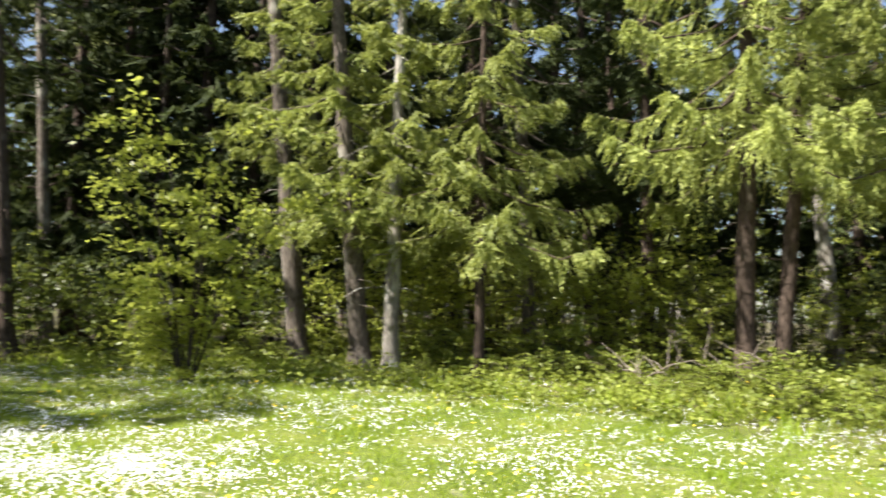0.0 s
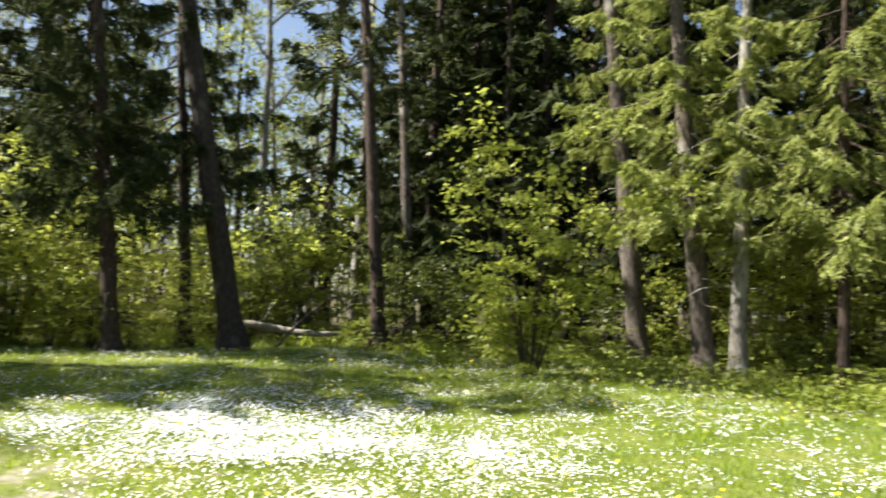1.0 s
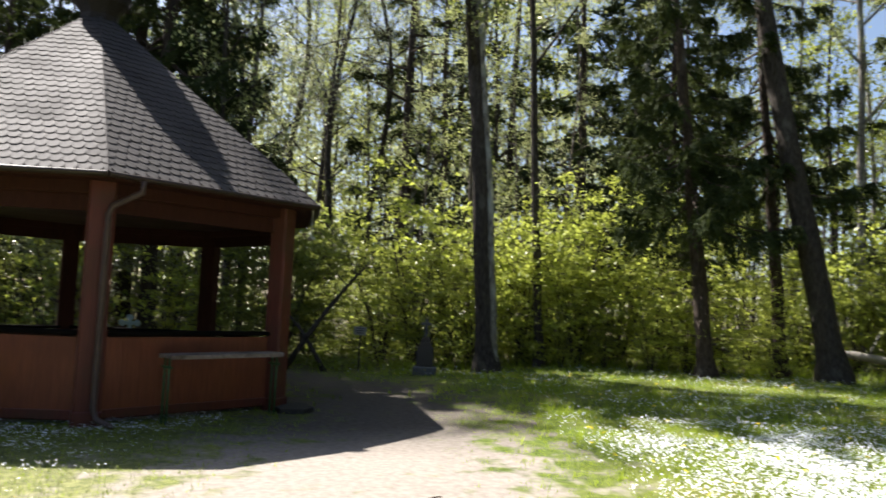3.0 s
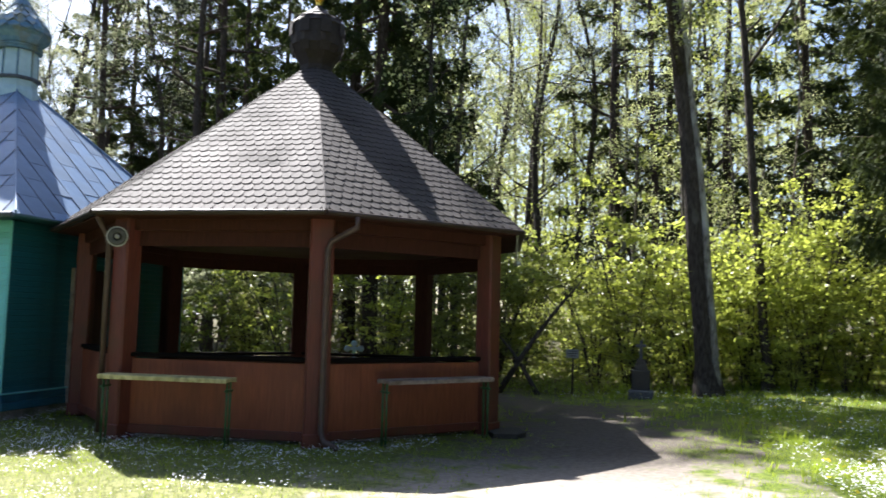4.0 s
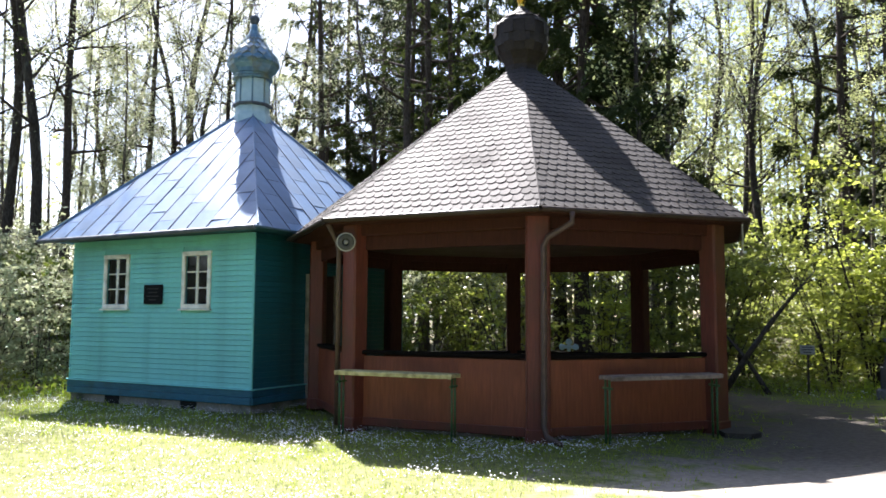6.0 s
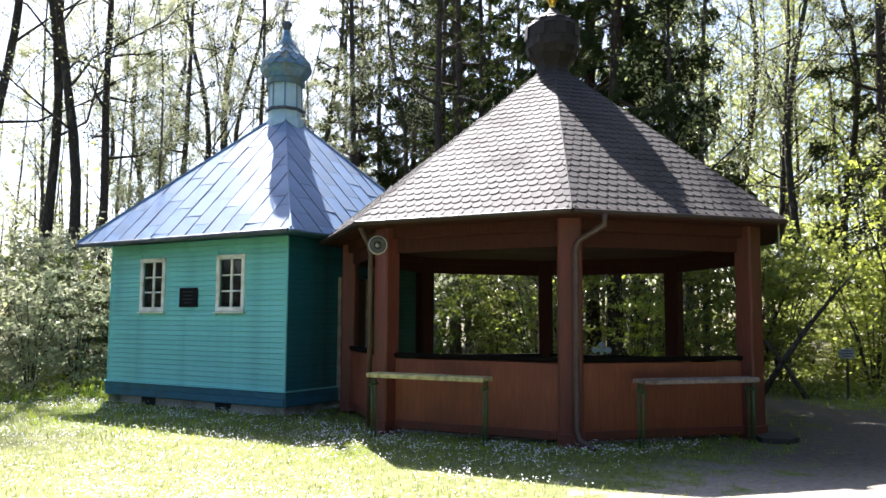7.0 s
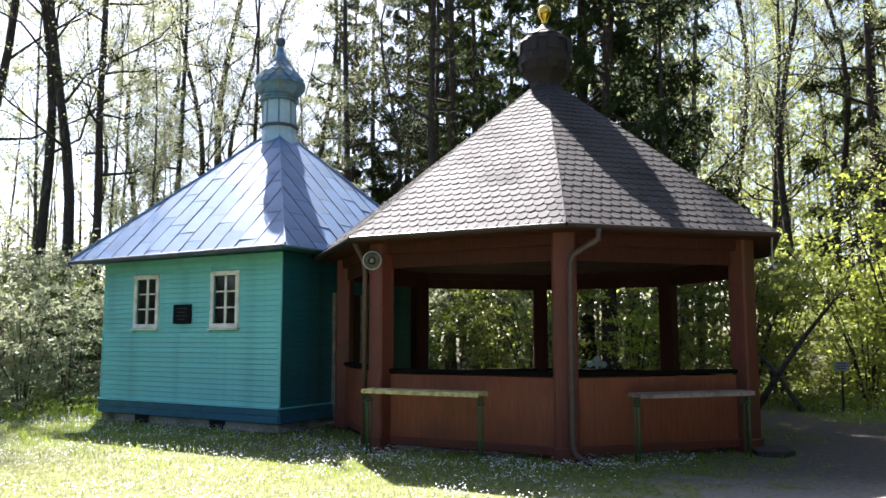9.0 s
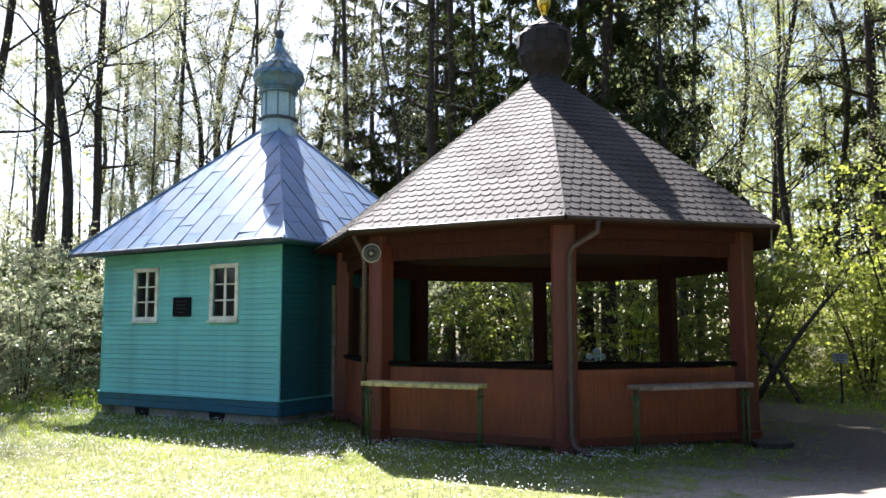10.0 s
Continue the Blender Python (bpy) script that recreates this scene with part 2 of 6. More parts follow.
def ground_material():
    """Meadow soil and moss, bare sandy path by the 'sand' layer, leaf litter by the 'litter' layer."""
    m, tr, bs = nodes_of("meadow_and_path_ground")
    fine = noise_node(tr, 14.0, (1, 1, 1), 8.0)
    wide = noise_node(tr, 0.7, (1, 1, 1), 6.0)
    grass = ramp_node(tr, fine.outputs[0], [(0.3, (0.04, 0.065, 0.01)), (0.7, (0.125, 0.16, 0.026))]).outputs[0]
    patch = ramp_node(tr, wide.outputs[0], [(0.45, (0, 0, 0)), (0.75, (1, 1, 1))]).outputs[0]
    grass = mix_node(tr, grass, (0.175, 0.185, 0.052), patch)
    at = tr.nodes.new("ShaderNodeVertexColor")
    at.layer_name = "zones"
    sep = tr.nodes.new("ShaderNodeSeparateColor")
    link(tr, at.outputs[0], sep.inputs[0])
    # pale colour that puts the glare into the lawn, by the third layer
    straw = ramp_node(tr, fine.outputs[0], [(0.3, (0.08, 0.095, 0.035)), (0.7, (0.24, 0.24, 0.095))]).outputs[0]
    grass = mix_node(tr, grass, straw, sep.outputs[2])
    sand = ramp_node(tr, fine.outputs[0], [(0.25, (0.2, 0.174, 0.147)), (0.75, (0.31, 0.277, 0.238))]).outputs[0]
    # darker far soil, whose colour also holds the shade lying on it
    soil = ramp_node(tr, fine.outputs[0], [(0.25, (0.06, 0.051, 0.042)), (0.75, (0.115, 0.099, 0.083))]).outputs[0]
    sand = mix_node(tr, sand, soil, at.outputs[1])
    litter = ramp_node(tr, fine.outputs[0], [(0.25, (0.035, 0.035, 0.015)), (0.75, (0.11, 0.095, 0.045))]).outputs[0]
    edge = tr.nodes.new("ShaderNodeMath")
    edge.operation = "ADD"
    mid = noise_node(tr, 2.6, (1, 1, 1), 8.0)
    sub = tr.nodes.new("ShaderNodeMath")
    sub.operation = "MULTIPLY_ADD"
    sub.inputs[1].default_value, sub.inputs[2].default_value = 2.4, -1.2
    link(tr, mid.outputs[0], sub.inputs[0])
    link(tr, sub.outputs[0], edge.inputs[0])
    link(tr, sep.outputs[0], edge.inputs[1])
    f = ramp_node(tr, edge.outputs[0], [(0.3, (0, 0, 0)), (0.72, (1, 1, 1))]).outputs[0]
    col = mix_node(tr, grass, litter, sep.outputs[1])
    link(tr, mix_node(tr, col, sand, f), bs.inputs["Base Color"])
    bs.inputs["Roughness"].default_value = 0.95
    bs.inputs["Specular IOR Level"].default_value = 0.15
    link(tr, bump_of(tr, fine.outputs[0], 0.4, 0.02), bs.inputs["Normal"])
    return m


GROUND = ground_material()


# ---- mesh helpers ----
class Geo:
    """Collects vertices and faces for one mesh."""

    def __init__(self):
        self.v, self.f = [], []

    def add(self, verts, faces):
        n = len(self.v)
        self.v += [tuple(p) for p in verts]
        self.f += [tuple(i + n for i in f) for f in faces]
        return self

    def box(self, size, m=Matrix(), bevel=0.0):
        """A box with its edges cut back by bevel, at the pose m."""
        sx, sy, sz = (s / 2 for s in size)
        b = min(bevel, sx * 0.9, sy * 0.9, sz * 0.9)
        if b <= 0:
            pts = [(x, y, z) for x in (-sx, sx) for y in (-sy, sy) for z in (-sz, sz)]
            faces = [(0, 1, 3, 2), (4, 6, 7, 5), (0, 4, 5, 1), (2, 3, 7, 6), (0, 2, 6, 4), (1, 5, 7, 3)]
            return self.add([m @ Vector(p) for p in pts], faces)
        ring = [(sx - b, -sy), (sx, -sy + b), (sx, sy - b), (sx - b, sy), (-sx + b, sy), (-sx, sy - b), (-sx, -sy + b), (-sx + b, -sy)]
        inner = [(x * (1 - b / sx), y * (1 - b / sy)) for x, y in ring]
        rows = [(inner, -sz), (ring, -sz + b), (ring, sz - b), (inner, sz)]
        pts = [(x, y, z) for r, z in rows for x, y in r]
        faces = [(r * 8 + i, r * 8 + (i + 1) % 8, r * 8 + 8 + (i + 1) % 8, r * 8 + 8 + i) for r in range(3) for i in range(8)]
        faces += [tuple(range(7, -1, -1)), tuple(range(24, 32))]
        return self.add([m @ Vector(p) for p in pts], faces)

    def tube(self, path, radii, n=8, caps=True):
        path = [Vector(p) for p in path]
        side = None
        pts = []
        for i, p in enumerate(path):
            d = (path[min(i + 1, len(path) - 1)] - path[max(i - 1, 0)]).normalized()
            if side is None:
                side = d.orthogonal().normalized()
            side = (side - d * side.dot(d)).normalized()
            up = d.cross(side)
            r = radii[i] if hasattr(radii, "__len__") else radii
            pts += [p + (side * math.cos(a) + up * math.sin(a)) * r for a in (2 * math.pi * k / n for k in range(n))]
        faces = [(r * n + k, r * n + (k + 1) % n, r * n + n + (k + 1) % n, r * n + n + k) for r in range(len(path) - 1) for k in range(n)]
        if caps:
            faces += [tuple(range(n - 1, -1, -1)), tuple(range((len(path) - 1) * n, len(path) * n))]
        return self.add(pts, faces)

    def lathe(self, profile, n, m=Matrix(), turn=0.0):
        """profile: (radius, height) rows."""
        pts = [m @ Vector((r * math.cos(turn + 2 * math.pi * k / n), r * math.sin(turn + 2 * math.pi * k / n), z)) for r, z in profile for k in range(n)]
        rows = len(profile)
        faces = [(r * n + k, r * n + (k + 1) % n, r * n + n + (k + 1) % n, r * n + n + k) for r in range(rows - 1) for k in range(n)]
        faces += [tuple(range(n - 1, -1, -1)), tuple(range((rows - 1) * n, rows * n))]
        return self.add(pts, faces)

    def prism(self, poly, thick, m=Matrix()):
        """A flat polygon (x, z) given a thickness along y."""
        n = len(poly)
        pts = [m @ Vector((x, -thick / 2, z)) for x, z in poly] + [m @ Vector((x, thick / 2, z)) for x, z in poly]
        faces = [tuple(range(n)), tuple(range(2 * n - 1, n - 1, -1))] + [(i, i + n, (i + 1) % n + n, (i + 1) % n) for i in range(n)]
        return self.add(pts, faces)

    def mesh(self, name, material, smooth=False):
        me = bpy.data.meshes.new(name)
        me.from_pydata(self.v, [], self.f)
        me.materials.append(material)
        if smooth:
            me.polygons.foreach_set("use_smooth", [True] * len(me.polygons))
        me.validate()
        me.update()
        return me


def bulk_mesh(name, verts, faces, material, smooth=False):
    """A mesh from arrays: verts (N, 3), faces (M, k)."""
    verts, faces = np.asarray(verts, np.float32), np.asarray(faces, np.int32)
    me = bpy.data.meshes.new(name)
    me.vertices.add(len(verts))
    me.vertices.foreach_set("co", verts.ravel())
    k = faces.shape[1]
    me.loops.add(faces.size)
    me.loops.foreach_set("vertex_index", faces.ravel())
    me.polygons.add(len(faces))
    me.polygons.foreach_set("loop_start", np.arange(len(faces), dtype=np.int32) * k)
    if smooth:
        me.polygons.foreach_set("use_smooth", np.ones(len(faces), bool))
    me.materials.append(material)
    me.update(calc_edges=True)
    return me


def thing(name, at, label, category, group="", kind="", turn=0.0):
    ob = new(name)
    ob.empty_display_size = 0.2
    ob.matrix_world = pose(*at, 0, 0, turn)
    return tagged(ob, label, category, group, kind)


def part(name, geo, material, parent, label="", m=None, smooth=False):
    """Links a mesh under a thing or a part; its coordinates are those of the thing."""
    data = geo if isinstance(geo, bpy.types.Mesh) else geo.mesh(name, material, smooth)
    ob = new(name, data)
    ob.parent = parent
    if m is not None:
        ob.matrix_basis = m
    return tagged(ob, label)


def solo(name, geo, material, label, category, group="", kind="", smooth=False, at=(0, 0, 0)):
    data = geo if isinstance(geo, bpy.types.Mesh) else geo.mesh(name, material, smooth)
    ob = new(name, data)
    ob.location = at
    return tagged(ob, label, category, group, kind)


def axes_pose(origin, x, y, z):
    m = Matrix((x, y, z)).transposed().to_4x4()
    m.translation = origin
    return m


# ---- ground ----
def rise(x, y):
    """Small humps of the meadow; the ground lifts towards the woods and the pavilion and falls a little to the chapel."""
    d, yaw = np.hypot(x, y), np.degrees(np.arctan2(-np.asarray(x), y))
    h = 0.025 * np.sin(0.9 * x + 0.4 * y) + 0.02 * np.sin(1.7 * y - 0.6 * x + 1.0)
    h = h * np.clip((d - 4) / 6, 0, 1) * np.clip((60 - d) / 20, 0, 1)
    lift = np.interp(yaw, [-120, -40, 45, 62, 72, 78, 104, 112, 150, 180], [0.0, 0.3, 0.3, 0.2, 0.03, -0.06, -0.06, -0.13, -0.13, 0.0])
    reach = np.interp(yaw, [-40, 55, 78], [17.5, 17.5, 10.5])
    s = np.clip((d - 5) / (reach - 5), 0, 1)
    near = np.clip(np.minimum(np.hypot(x + 14.35, y + 1.22) - 4.2, np.hypot(x + 15.5, y + 7.5) - 4.5) / 3, 0, 1)
    return h * near + lift * s * s * (3 - 2 * s)


TRACK = ((-2.0, 0.2, 2.0), (-6.0, 1.5, 1.75), (-8.6, 2.4, 1.6), (-11.2, 3.35, 1.35), (-14.4, 3.7, 1.0), (-18.0, 2.6, 0.7))


def inside_track(x, y):
    """Metres inside the path's edge, negative outside it."""
    best = np.full(np.shape(x), -9.0)
    for (ax, ay, aw), (bx, by, bw) in zip(TRACK, TRACK[1:]):
        ux, uy = bx - ax, by - ay
        s = np.clip(((x - ax) * ux + (y - ay) * uy) / (ux * ux + uy * uy), 0, 1)
        d = np.hypot(x - ax - s * ux, y - ay - s * uy)
        best = np.maximum(best, (aw + s * (bw - aw)) - d)
    return best


def sandy(x, y):
    """How bare the ground is: 1 in the middle of the path."""
    return np.clip(0.6 + inside_track(x, y) / 2.4, 0, 1)


def path_dim(x, y):
    """The path's soil is darker towards the trees: its own tone, with shade added in."""
    return np.clip((np.hypot(x, y) - 8.3) / 2.2, 0, 1)


def wooded(x, y):
    """0 on the meadow, 1 under the trees."""
    yaw = np.degrees(np.arctan2(-x, y))
    edge = np.interp(yaw, [-60, -22, -10, 0, 10, 20, 35, 60, 75, 100, 125, 150], [9, 10.5, 12.5, 13.8, 15.2, 18, 21.5, 20.5, 19.0, 20, 19, 17])
    return np.clip((np.hypot(x, y) - edge) / 2.5 + 0.5, 0, 1)


def dimmed(x, y):
    """Shade round the pavilion's front, put in as darker ground and thinner grass."""
    return 0.25 * np.clip(2.4 - (np.hypot(x + 14.35, y + 1.22) - 3.7) / 0.9, 0, 1) * (x > -14.5)


def pale_lawn(x, y):
    """The short lawn before the chapel, coloured pale for glare, less in the buildings' shade: 1 there, 0 in the lush
    meadow.
    """
    yaw = np.degrees(np.arctan2(-x, y))
    away = np.minimum(np.hypot(x + 14.35, y + 1.22) - 4.6, np.hypot(x + 15.9, y + 7.3) - 4.4)
    return np.clip((yaw - 80) / 14, 0, 1) * np.clip((168 - yaw) / 25, 0, 1) * np.clip(0.15 + away / 1.8, 0.1, 1)


def grounded(at):
    return (at[0], at[1], float(rise(at[0], at[1])))


def build_ground():
    far = np.array([45, 60, 90, 150, 300, 700, 2000.0])
    xs = np.concatenate([-far[::-1] - 10, np.arange(-50, 30, 0.5), far])
    ys = np.concatenate([-far[::-1], np.arange(-32, 42, 0.5), far + 10])
    gx, gy = np.meshgrid(xs, ys)
    verts = np.stack([gx, gy, rise(gx, gy)], -1).reshape(-1, 3)
    nx, ny = len(xs), len(ys)
    i = (np.arange(ny - 1)[:, None] * nx + np.arange(nx - 1)).ravel()
    me = bulk_mesh("ground", verts, np.stack([i, i + 1, i + nx + 1, i + nx], 1), GROUND, True)
    zone = me.color_attributes.new("zones", "FLOAT_COLOR", "POINT")
    # the second layer also carries the painted shade by the pavilion
    cols = np.stack([sandy(verts[:, 0], verts[:, 1]), np.maximum(wooded(verts[:, 0], verts[:, 1]), dimmed(verts[:, 0], verts[:, 1])), pale_lawn(verts[:, 0], verts[:, 1]), path_dim(verts[:, 0], verts[:, 1])], 1)
    zone.data.foreach_set("color", cols.astype(np.float32).ravel())
    return tagged(new("ground", me), "sunlit flowery meadow with a bare sandy path and woodland floor", "ground", kind="structure")


build_ground()


# ---- chapel ----
def clip_poly(poly, inside):
    """Cuts a convex polygon by half planes (a, b, c): a x + b y + c >= 0."""
    for a, b, c in inside:
        out = []
        for i, p in enumerate(poly):
            q = poly[(i + 1) % len(poly)]
            dp, dq = a * p[0] + b * p[1] + c, a * q[0] + b * q[1] + c
            if dp >= 0:
                out.append(p)
            if dp * dq < 0:
                s = dp / (dp - dq)
                out.append((p[0] + s * (q[0] - p[0]), p[1] + s * (q[1] - p[1])))
        poly = out
        if len(poly) < 3:
            return []
    return poly


def slab(poly, thick, lift=0.0):
    """A thin plate with the outline poly in x, y, from lift upwards."""
    n = len(poly)
    pts = [(x, y, lift) for x, y in poly] + [(x, y, lift + thick) for x, y in poly]
    faces = [tuple(range(n - 1, -1, -1)), tuple(range(n, 2 * n))] + [(i, (i + 1) % n, (i + 1) % n + n, i + n) for i in range(n)]
    return Geo().add(pts, faces)


def triangle_planes(length, apex):
    """Half planes of the triangle (0,0), (length,0), apex."""
    ax, ay = apex
    return [(0, 1, 0), (ay, -ax, 0), (-ay, ax - length, ay * length)]


CHAPEL_AT = Vector((-13.112, -5.848, -0.13))
FRONT = Vector((-0.3042, -0.9526, 0)).normalized()
SIDE = Vector((-0.9526, 0.3042, 0)).normalized()
FRONT_LEN, SIDE_LEN = 4.8, 5.0
WALL_FOOT, BOARD_FOOT, WALL_TOP, EAVE_Z, RIDGE_Z, OVERHANG = 0.2, 0.43, 3.2, 3.25, 6.35, 0.5
CORNERS = [Vector((0, 0, 0)), FRONT * FRONT_LEN, FRONT * FRONT_LEN + SIDE * SIDE_LEN, SIDE * SIDE_LEN]


def offset_corners(pts, d):
    """Footprint pushed outwards by d (corners run clockwise)."""
    out = []
    for i, p in enumerate(pts):
        a, b = (p - pts[i - 1]).normalized(), (pts[(i + 1) % len(pts)] - p).normalized()
        na, nb = Vector((-a.y, a.x, 0)), Vector((-b.y, b.x, 0))
        k = (na + nb) / (1 + na.dot(nb))
        out.append(p + k * d)
    return out


def wall_pose(a, b, z=0.0):
    u = (b - a).normalized()
    return axes_pose(a + Vector((0, 0, z)), u, Vector((-u.y, u.x, 0)), Vector((0, 0, 1)))


def clapboard_mesh(length, height, paint):
    g = Geo()
    pts = [(0, 0.0, 0), (length, 0.0, 0), (length, 0.019, 0.003), (0, 0.019, 0.003), (0, 0.0, height), (length, 0.0, height), (length, 0.008, height - 0.002), (0, 0.008, height - 0.002)]
    g.add(pts, [(0, 1, 2, 3), (3, 2, 6, 7), (7, 6, 5, 4), (0, 3, 7, 4), (1, 5, 6, 2), (0, 4, 5, 1)])
    return g.mesh("clapboard", paint)


def framed_window(parent, m, w, h, columns, rows, label):
    """Casement in a wall frame: x along the wall, y outwards, z up from the sill."""
    win = part("window", Geo().box((w + 0.02, 0.1, 0.02), m @ Matrix.Translation((w / 2, -0.05, 0.012)), 0.004), CREAM, parent, label)
    t = 0.082
    for name, size, at in (("window_frame", (w + 0.06, 0.045, t), (w / 2, 0.03, h - t / 2 + 0.02)), ("window_frame", (w + 0.06, 0.045, t), (w / 2, 0.03, t / 2 - 0.02)),
                           ("window_frame", (t, 0.04, h - 2 * t + 0.036), (t / 2 - 0.03, 0.03, h / 2)), ("window_frame", (t, 0.04, h - 2 * t + 0.036), (w - t / 2 + 0.03, 0.03, h / 2))):
        part(name, Geo().box(size, m @ Matrix.Translation(at), 0.006), CREAM, win)
    part("window_sill", Geo().box((w + 0.12, 0.09, 0.03), m @ Matrix.Translation((w / 2, 0.05, -0.04)), 0.008), CREAM, win)
    x0, x1, z0, z1 = t - 0.03, w - t + 0.03, t - 0.02, h - t + 0.02
    for c in range(1, columns):
        part("mullion", Geo().box((0.05, 0.035, z1 - z0), m @ Matrix.Translation((x0 + (x1 - x0) * c / columns, 0.0, (z0 + z1) / 2)), 0.006), CREAM, win)
    for r in range(1, rows):
        for c in range(columns):
            xa = x0 + (x1 - x0) * (c + 0.5) / columns
            part("glazing_bar", Geo().box(((x1 - x0) / columns - 0.052, 0.026, 0.028), m @ Matrix.Translation((xa, -0.002, z0 + (z1 - z0) * r / rows)), 0.005), CREAM, win)
    for c in range(columns):
        for r in range(rows):
            xa, za = x0 + (x1 - x0) * (c + 0.5) / columns, z0 + (z1 - z0) * (r + 0.5) / rows
            part("pane", Geo().box(((x1 - x0) / columns - 0.03, 0.004, (z1 - z0) / rows - 0.02), m @ Matrix.Translation((xa, -0.012, za))), GLASS, win)
    return win


def onion(parent, profile, n, material, name, label, turn=0.0):
    return part(name, Geo().lathe(profile, n, Matrix(), turn), material, parent, label)


def build_chapel():
    chapel = thing("chapel", CHAPEL_AT, "small turquoise clapboard chapel with a blue metal roof on the grass", "chapel")
    windows = ((1.03, 1.86, 0.665, 1.02), (3.18, 1.86, 0.665, 1.02))
    for i, name in enumerate(("front", "end", "rear", "entrance")):
        a, b = CORNERS[i], CORNERS[(i + 1) % 4]
        length, m = (b - a).length, wall_pose(a, b)
        # the entrance side's shade is put into its paint
        paint = TEAL_SHADED if name == "entrance" else TEAL
        core = Geo()
        holes = windows if name == "front" else ()
        cuts = sorted({0.03, length - 0.03, *[x for h in holes for x in (h[0], h[0] + h[2])]})
        for x0, x1 in zip(cuts, cuts[1:]):
            hole = next((h for h in holes if abs(h[0] - x0) < 1e-6), None)
            spans = [(WALL_FOOT, WALL_TOP)] if not hole else [(WALL_FOOT, hole[1]), (hole[1] + hole[3], WALL_TOP)]
            for z0, z1 in spans:
                core.box((x1 - x0, 0.14, z1 - z0), m @ Matrix.Translation(((x0 + x1) / 2, -0.075, (z0 + z1) / 2)))
        wall = part("wall", core, paint, chapel, "bluer clapboard wall with its shade painted in" if name == "entrance" else "turquoise clapboard wall")
        step, made = 0.095, {}
        for r in range(29):
            z = BOARD_FOOT + r * step
            spans = [(0.004, length - 0.004)]
            for hx, hz, hw, hh in holes:
                if z + step > hz - 0.05 and z < hz + hh + 0.03:
                    spans = [s for x0, x1 in spans for s in ((x0, min(x1, hx - 0.03)), (max(x0, hx + hw + 0.03), x1)) if s[1] - s[0] > 0.01]
            for x0, x1 in spans:
                key = round(x1 - x0, 3)
                made.setdefault(key, clapboard_mesh(x1 - x0, step - 0.004, paint))
                part("clapboard", made[key], None, wall, m=m @ pose(x0, random.uniform(0, 0.003), z, random.uniform(-0.5, 0.5), 0, 0))
        part("skirting_board", Geo().box((length + 0.06, 0.06, 0.13), m @ Matrix.Translation((length / 2, 0.03, 0.22)), 0.012), TEAL_BLUE, wall, "blue painted skirting board")
        part("skirting_board", Geo().box((length + 0.08, 0.05, 0.125), m @ Matrix.Translation((length / 2, 0.026, 0.35)), 0.012), TEAL_BLUE, wall, "blue painted skirting board")
        part("drip_board", Geo().box((length + 0.1, 0.075, 0.022), m @ Matrix.Translation((length / 2, 0.04, 0.424)), 0.006), TEAL, wall)
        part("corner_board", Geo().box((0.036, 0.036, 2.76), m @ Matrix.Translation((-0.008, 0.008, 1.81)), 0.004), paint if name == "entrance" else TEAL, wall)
        plinth = part("plinth", Geo().box((length - 0.04, 0.2, 0.34), m @ Matrix.Translation((length / 2, -0.11, 0.0))), PLINTH, chapel, "pale concrete plinth with dark vents")
        if name == "front":
            for hx, hz, hw, hh in holes:
                framed_window(chapel, m @ Matrix.Translation((hx, 0, hz)), hw, hh, 2, 3, "cream six-pane window")
            for vx in (1.5, 3.55):
                part("vent", Geo().box((0.4, 0.02, 0.17), m @ Matrix.Translation((vx, -0.006, 0.075))), DARK, plinth, "dark plinth vent")
            plaque = part("plaque", Geo().box((0.49, 0.03, 0.37), m @ Matrix.Translation((2.46, 0.04, 2.108)), 0.006), PLAQUE, chapel, "dark memorial plaque with worn lettering")
            for k, wd in enumerate((0.3, 0.24, 0.32, 0.2)):
                part("lettering", Geo().box((wd, 0.003, 0.02), m @ Matrix.Translation((2.46, 0.0575, 2.215 - 0.07 * k))), LETTER, plaque)
    # roof
    eave = offset_corners(CORNERS, OVERHANG)
    centre = (CORNERS[0] + CORNERS[2]) / 2
    apex = centre + Vector((0, 0, RIDGE_Z))
    eaves = [Vector((p.x, p.y, EAVE_Z)) for p in eave]
    part("soffit", slab([(p.x, p.y) for p in reversed(eaves)], 0.02, EAVE_Z - 0.03), TEAL_BLUE, chapel)
    for i in range(4):
        a, b = eaves[i], eaves[(i + 1) % 4]
        u = (b - a).normalized()
        length = (b - a).length
        s = (apex - a).dot(u)
        foot = a + u * s
        v = (apex - foot).normalized()
        m = axes_pose(a, u, v, u.cross(v))
        if m.to_3x3().col[2].z < 0:
            m = axes_pose(b, -u, v, (-u).cross(v))
            s = length - s
        height = (apex - foot).length
        planes = triangle_planes(length, (s, height))
        face = part("roof_slope", slab([(0, 0), (length, 0), (s, height)], 0.03, -0.035), SEAM_METAL, chapel, "blue sheet metal roof slope with raised seams", m=m)
        step = 0.47
        x = -0.1
        k = 0
        while x < length:
            y = -0.02 - (k * 0.37 % 1) * 0.78
            while y < height:
                poly = clip_poly([(x + 0.004, y), (x + step - 0.004, y), (x + step - 0.004, y + 0.768), (x + 0.004, y + 0.768)], [(0, 1, 0.02), *planes[1:]])
                if poly and max(p[1] for p in poly) - min(p[1] for p in poly) > 0.03:
                    mid = (sum(p[0] for p in poly) / len(poly), sum(p[1] for p in poly) / len(poly))
                    g = slab([(px - mid[0], py - mid[1]) for px, py in poly], 0.004)
                    part("panel", g, BLUE_METAL, face, m=pose(mid[0], mid[1], 0.002, random.uniform(-0.9, 0.9), random.uniform(-1.1, 1.1), 0))
                y += 0.78
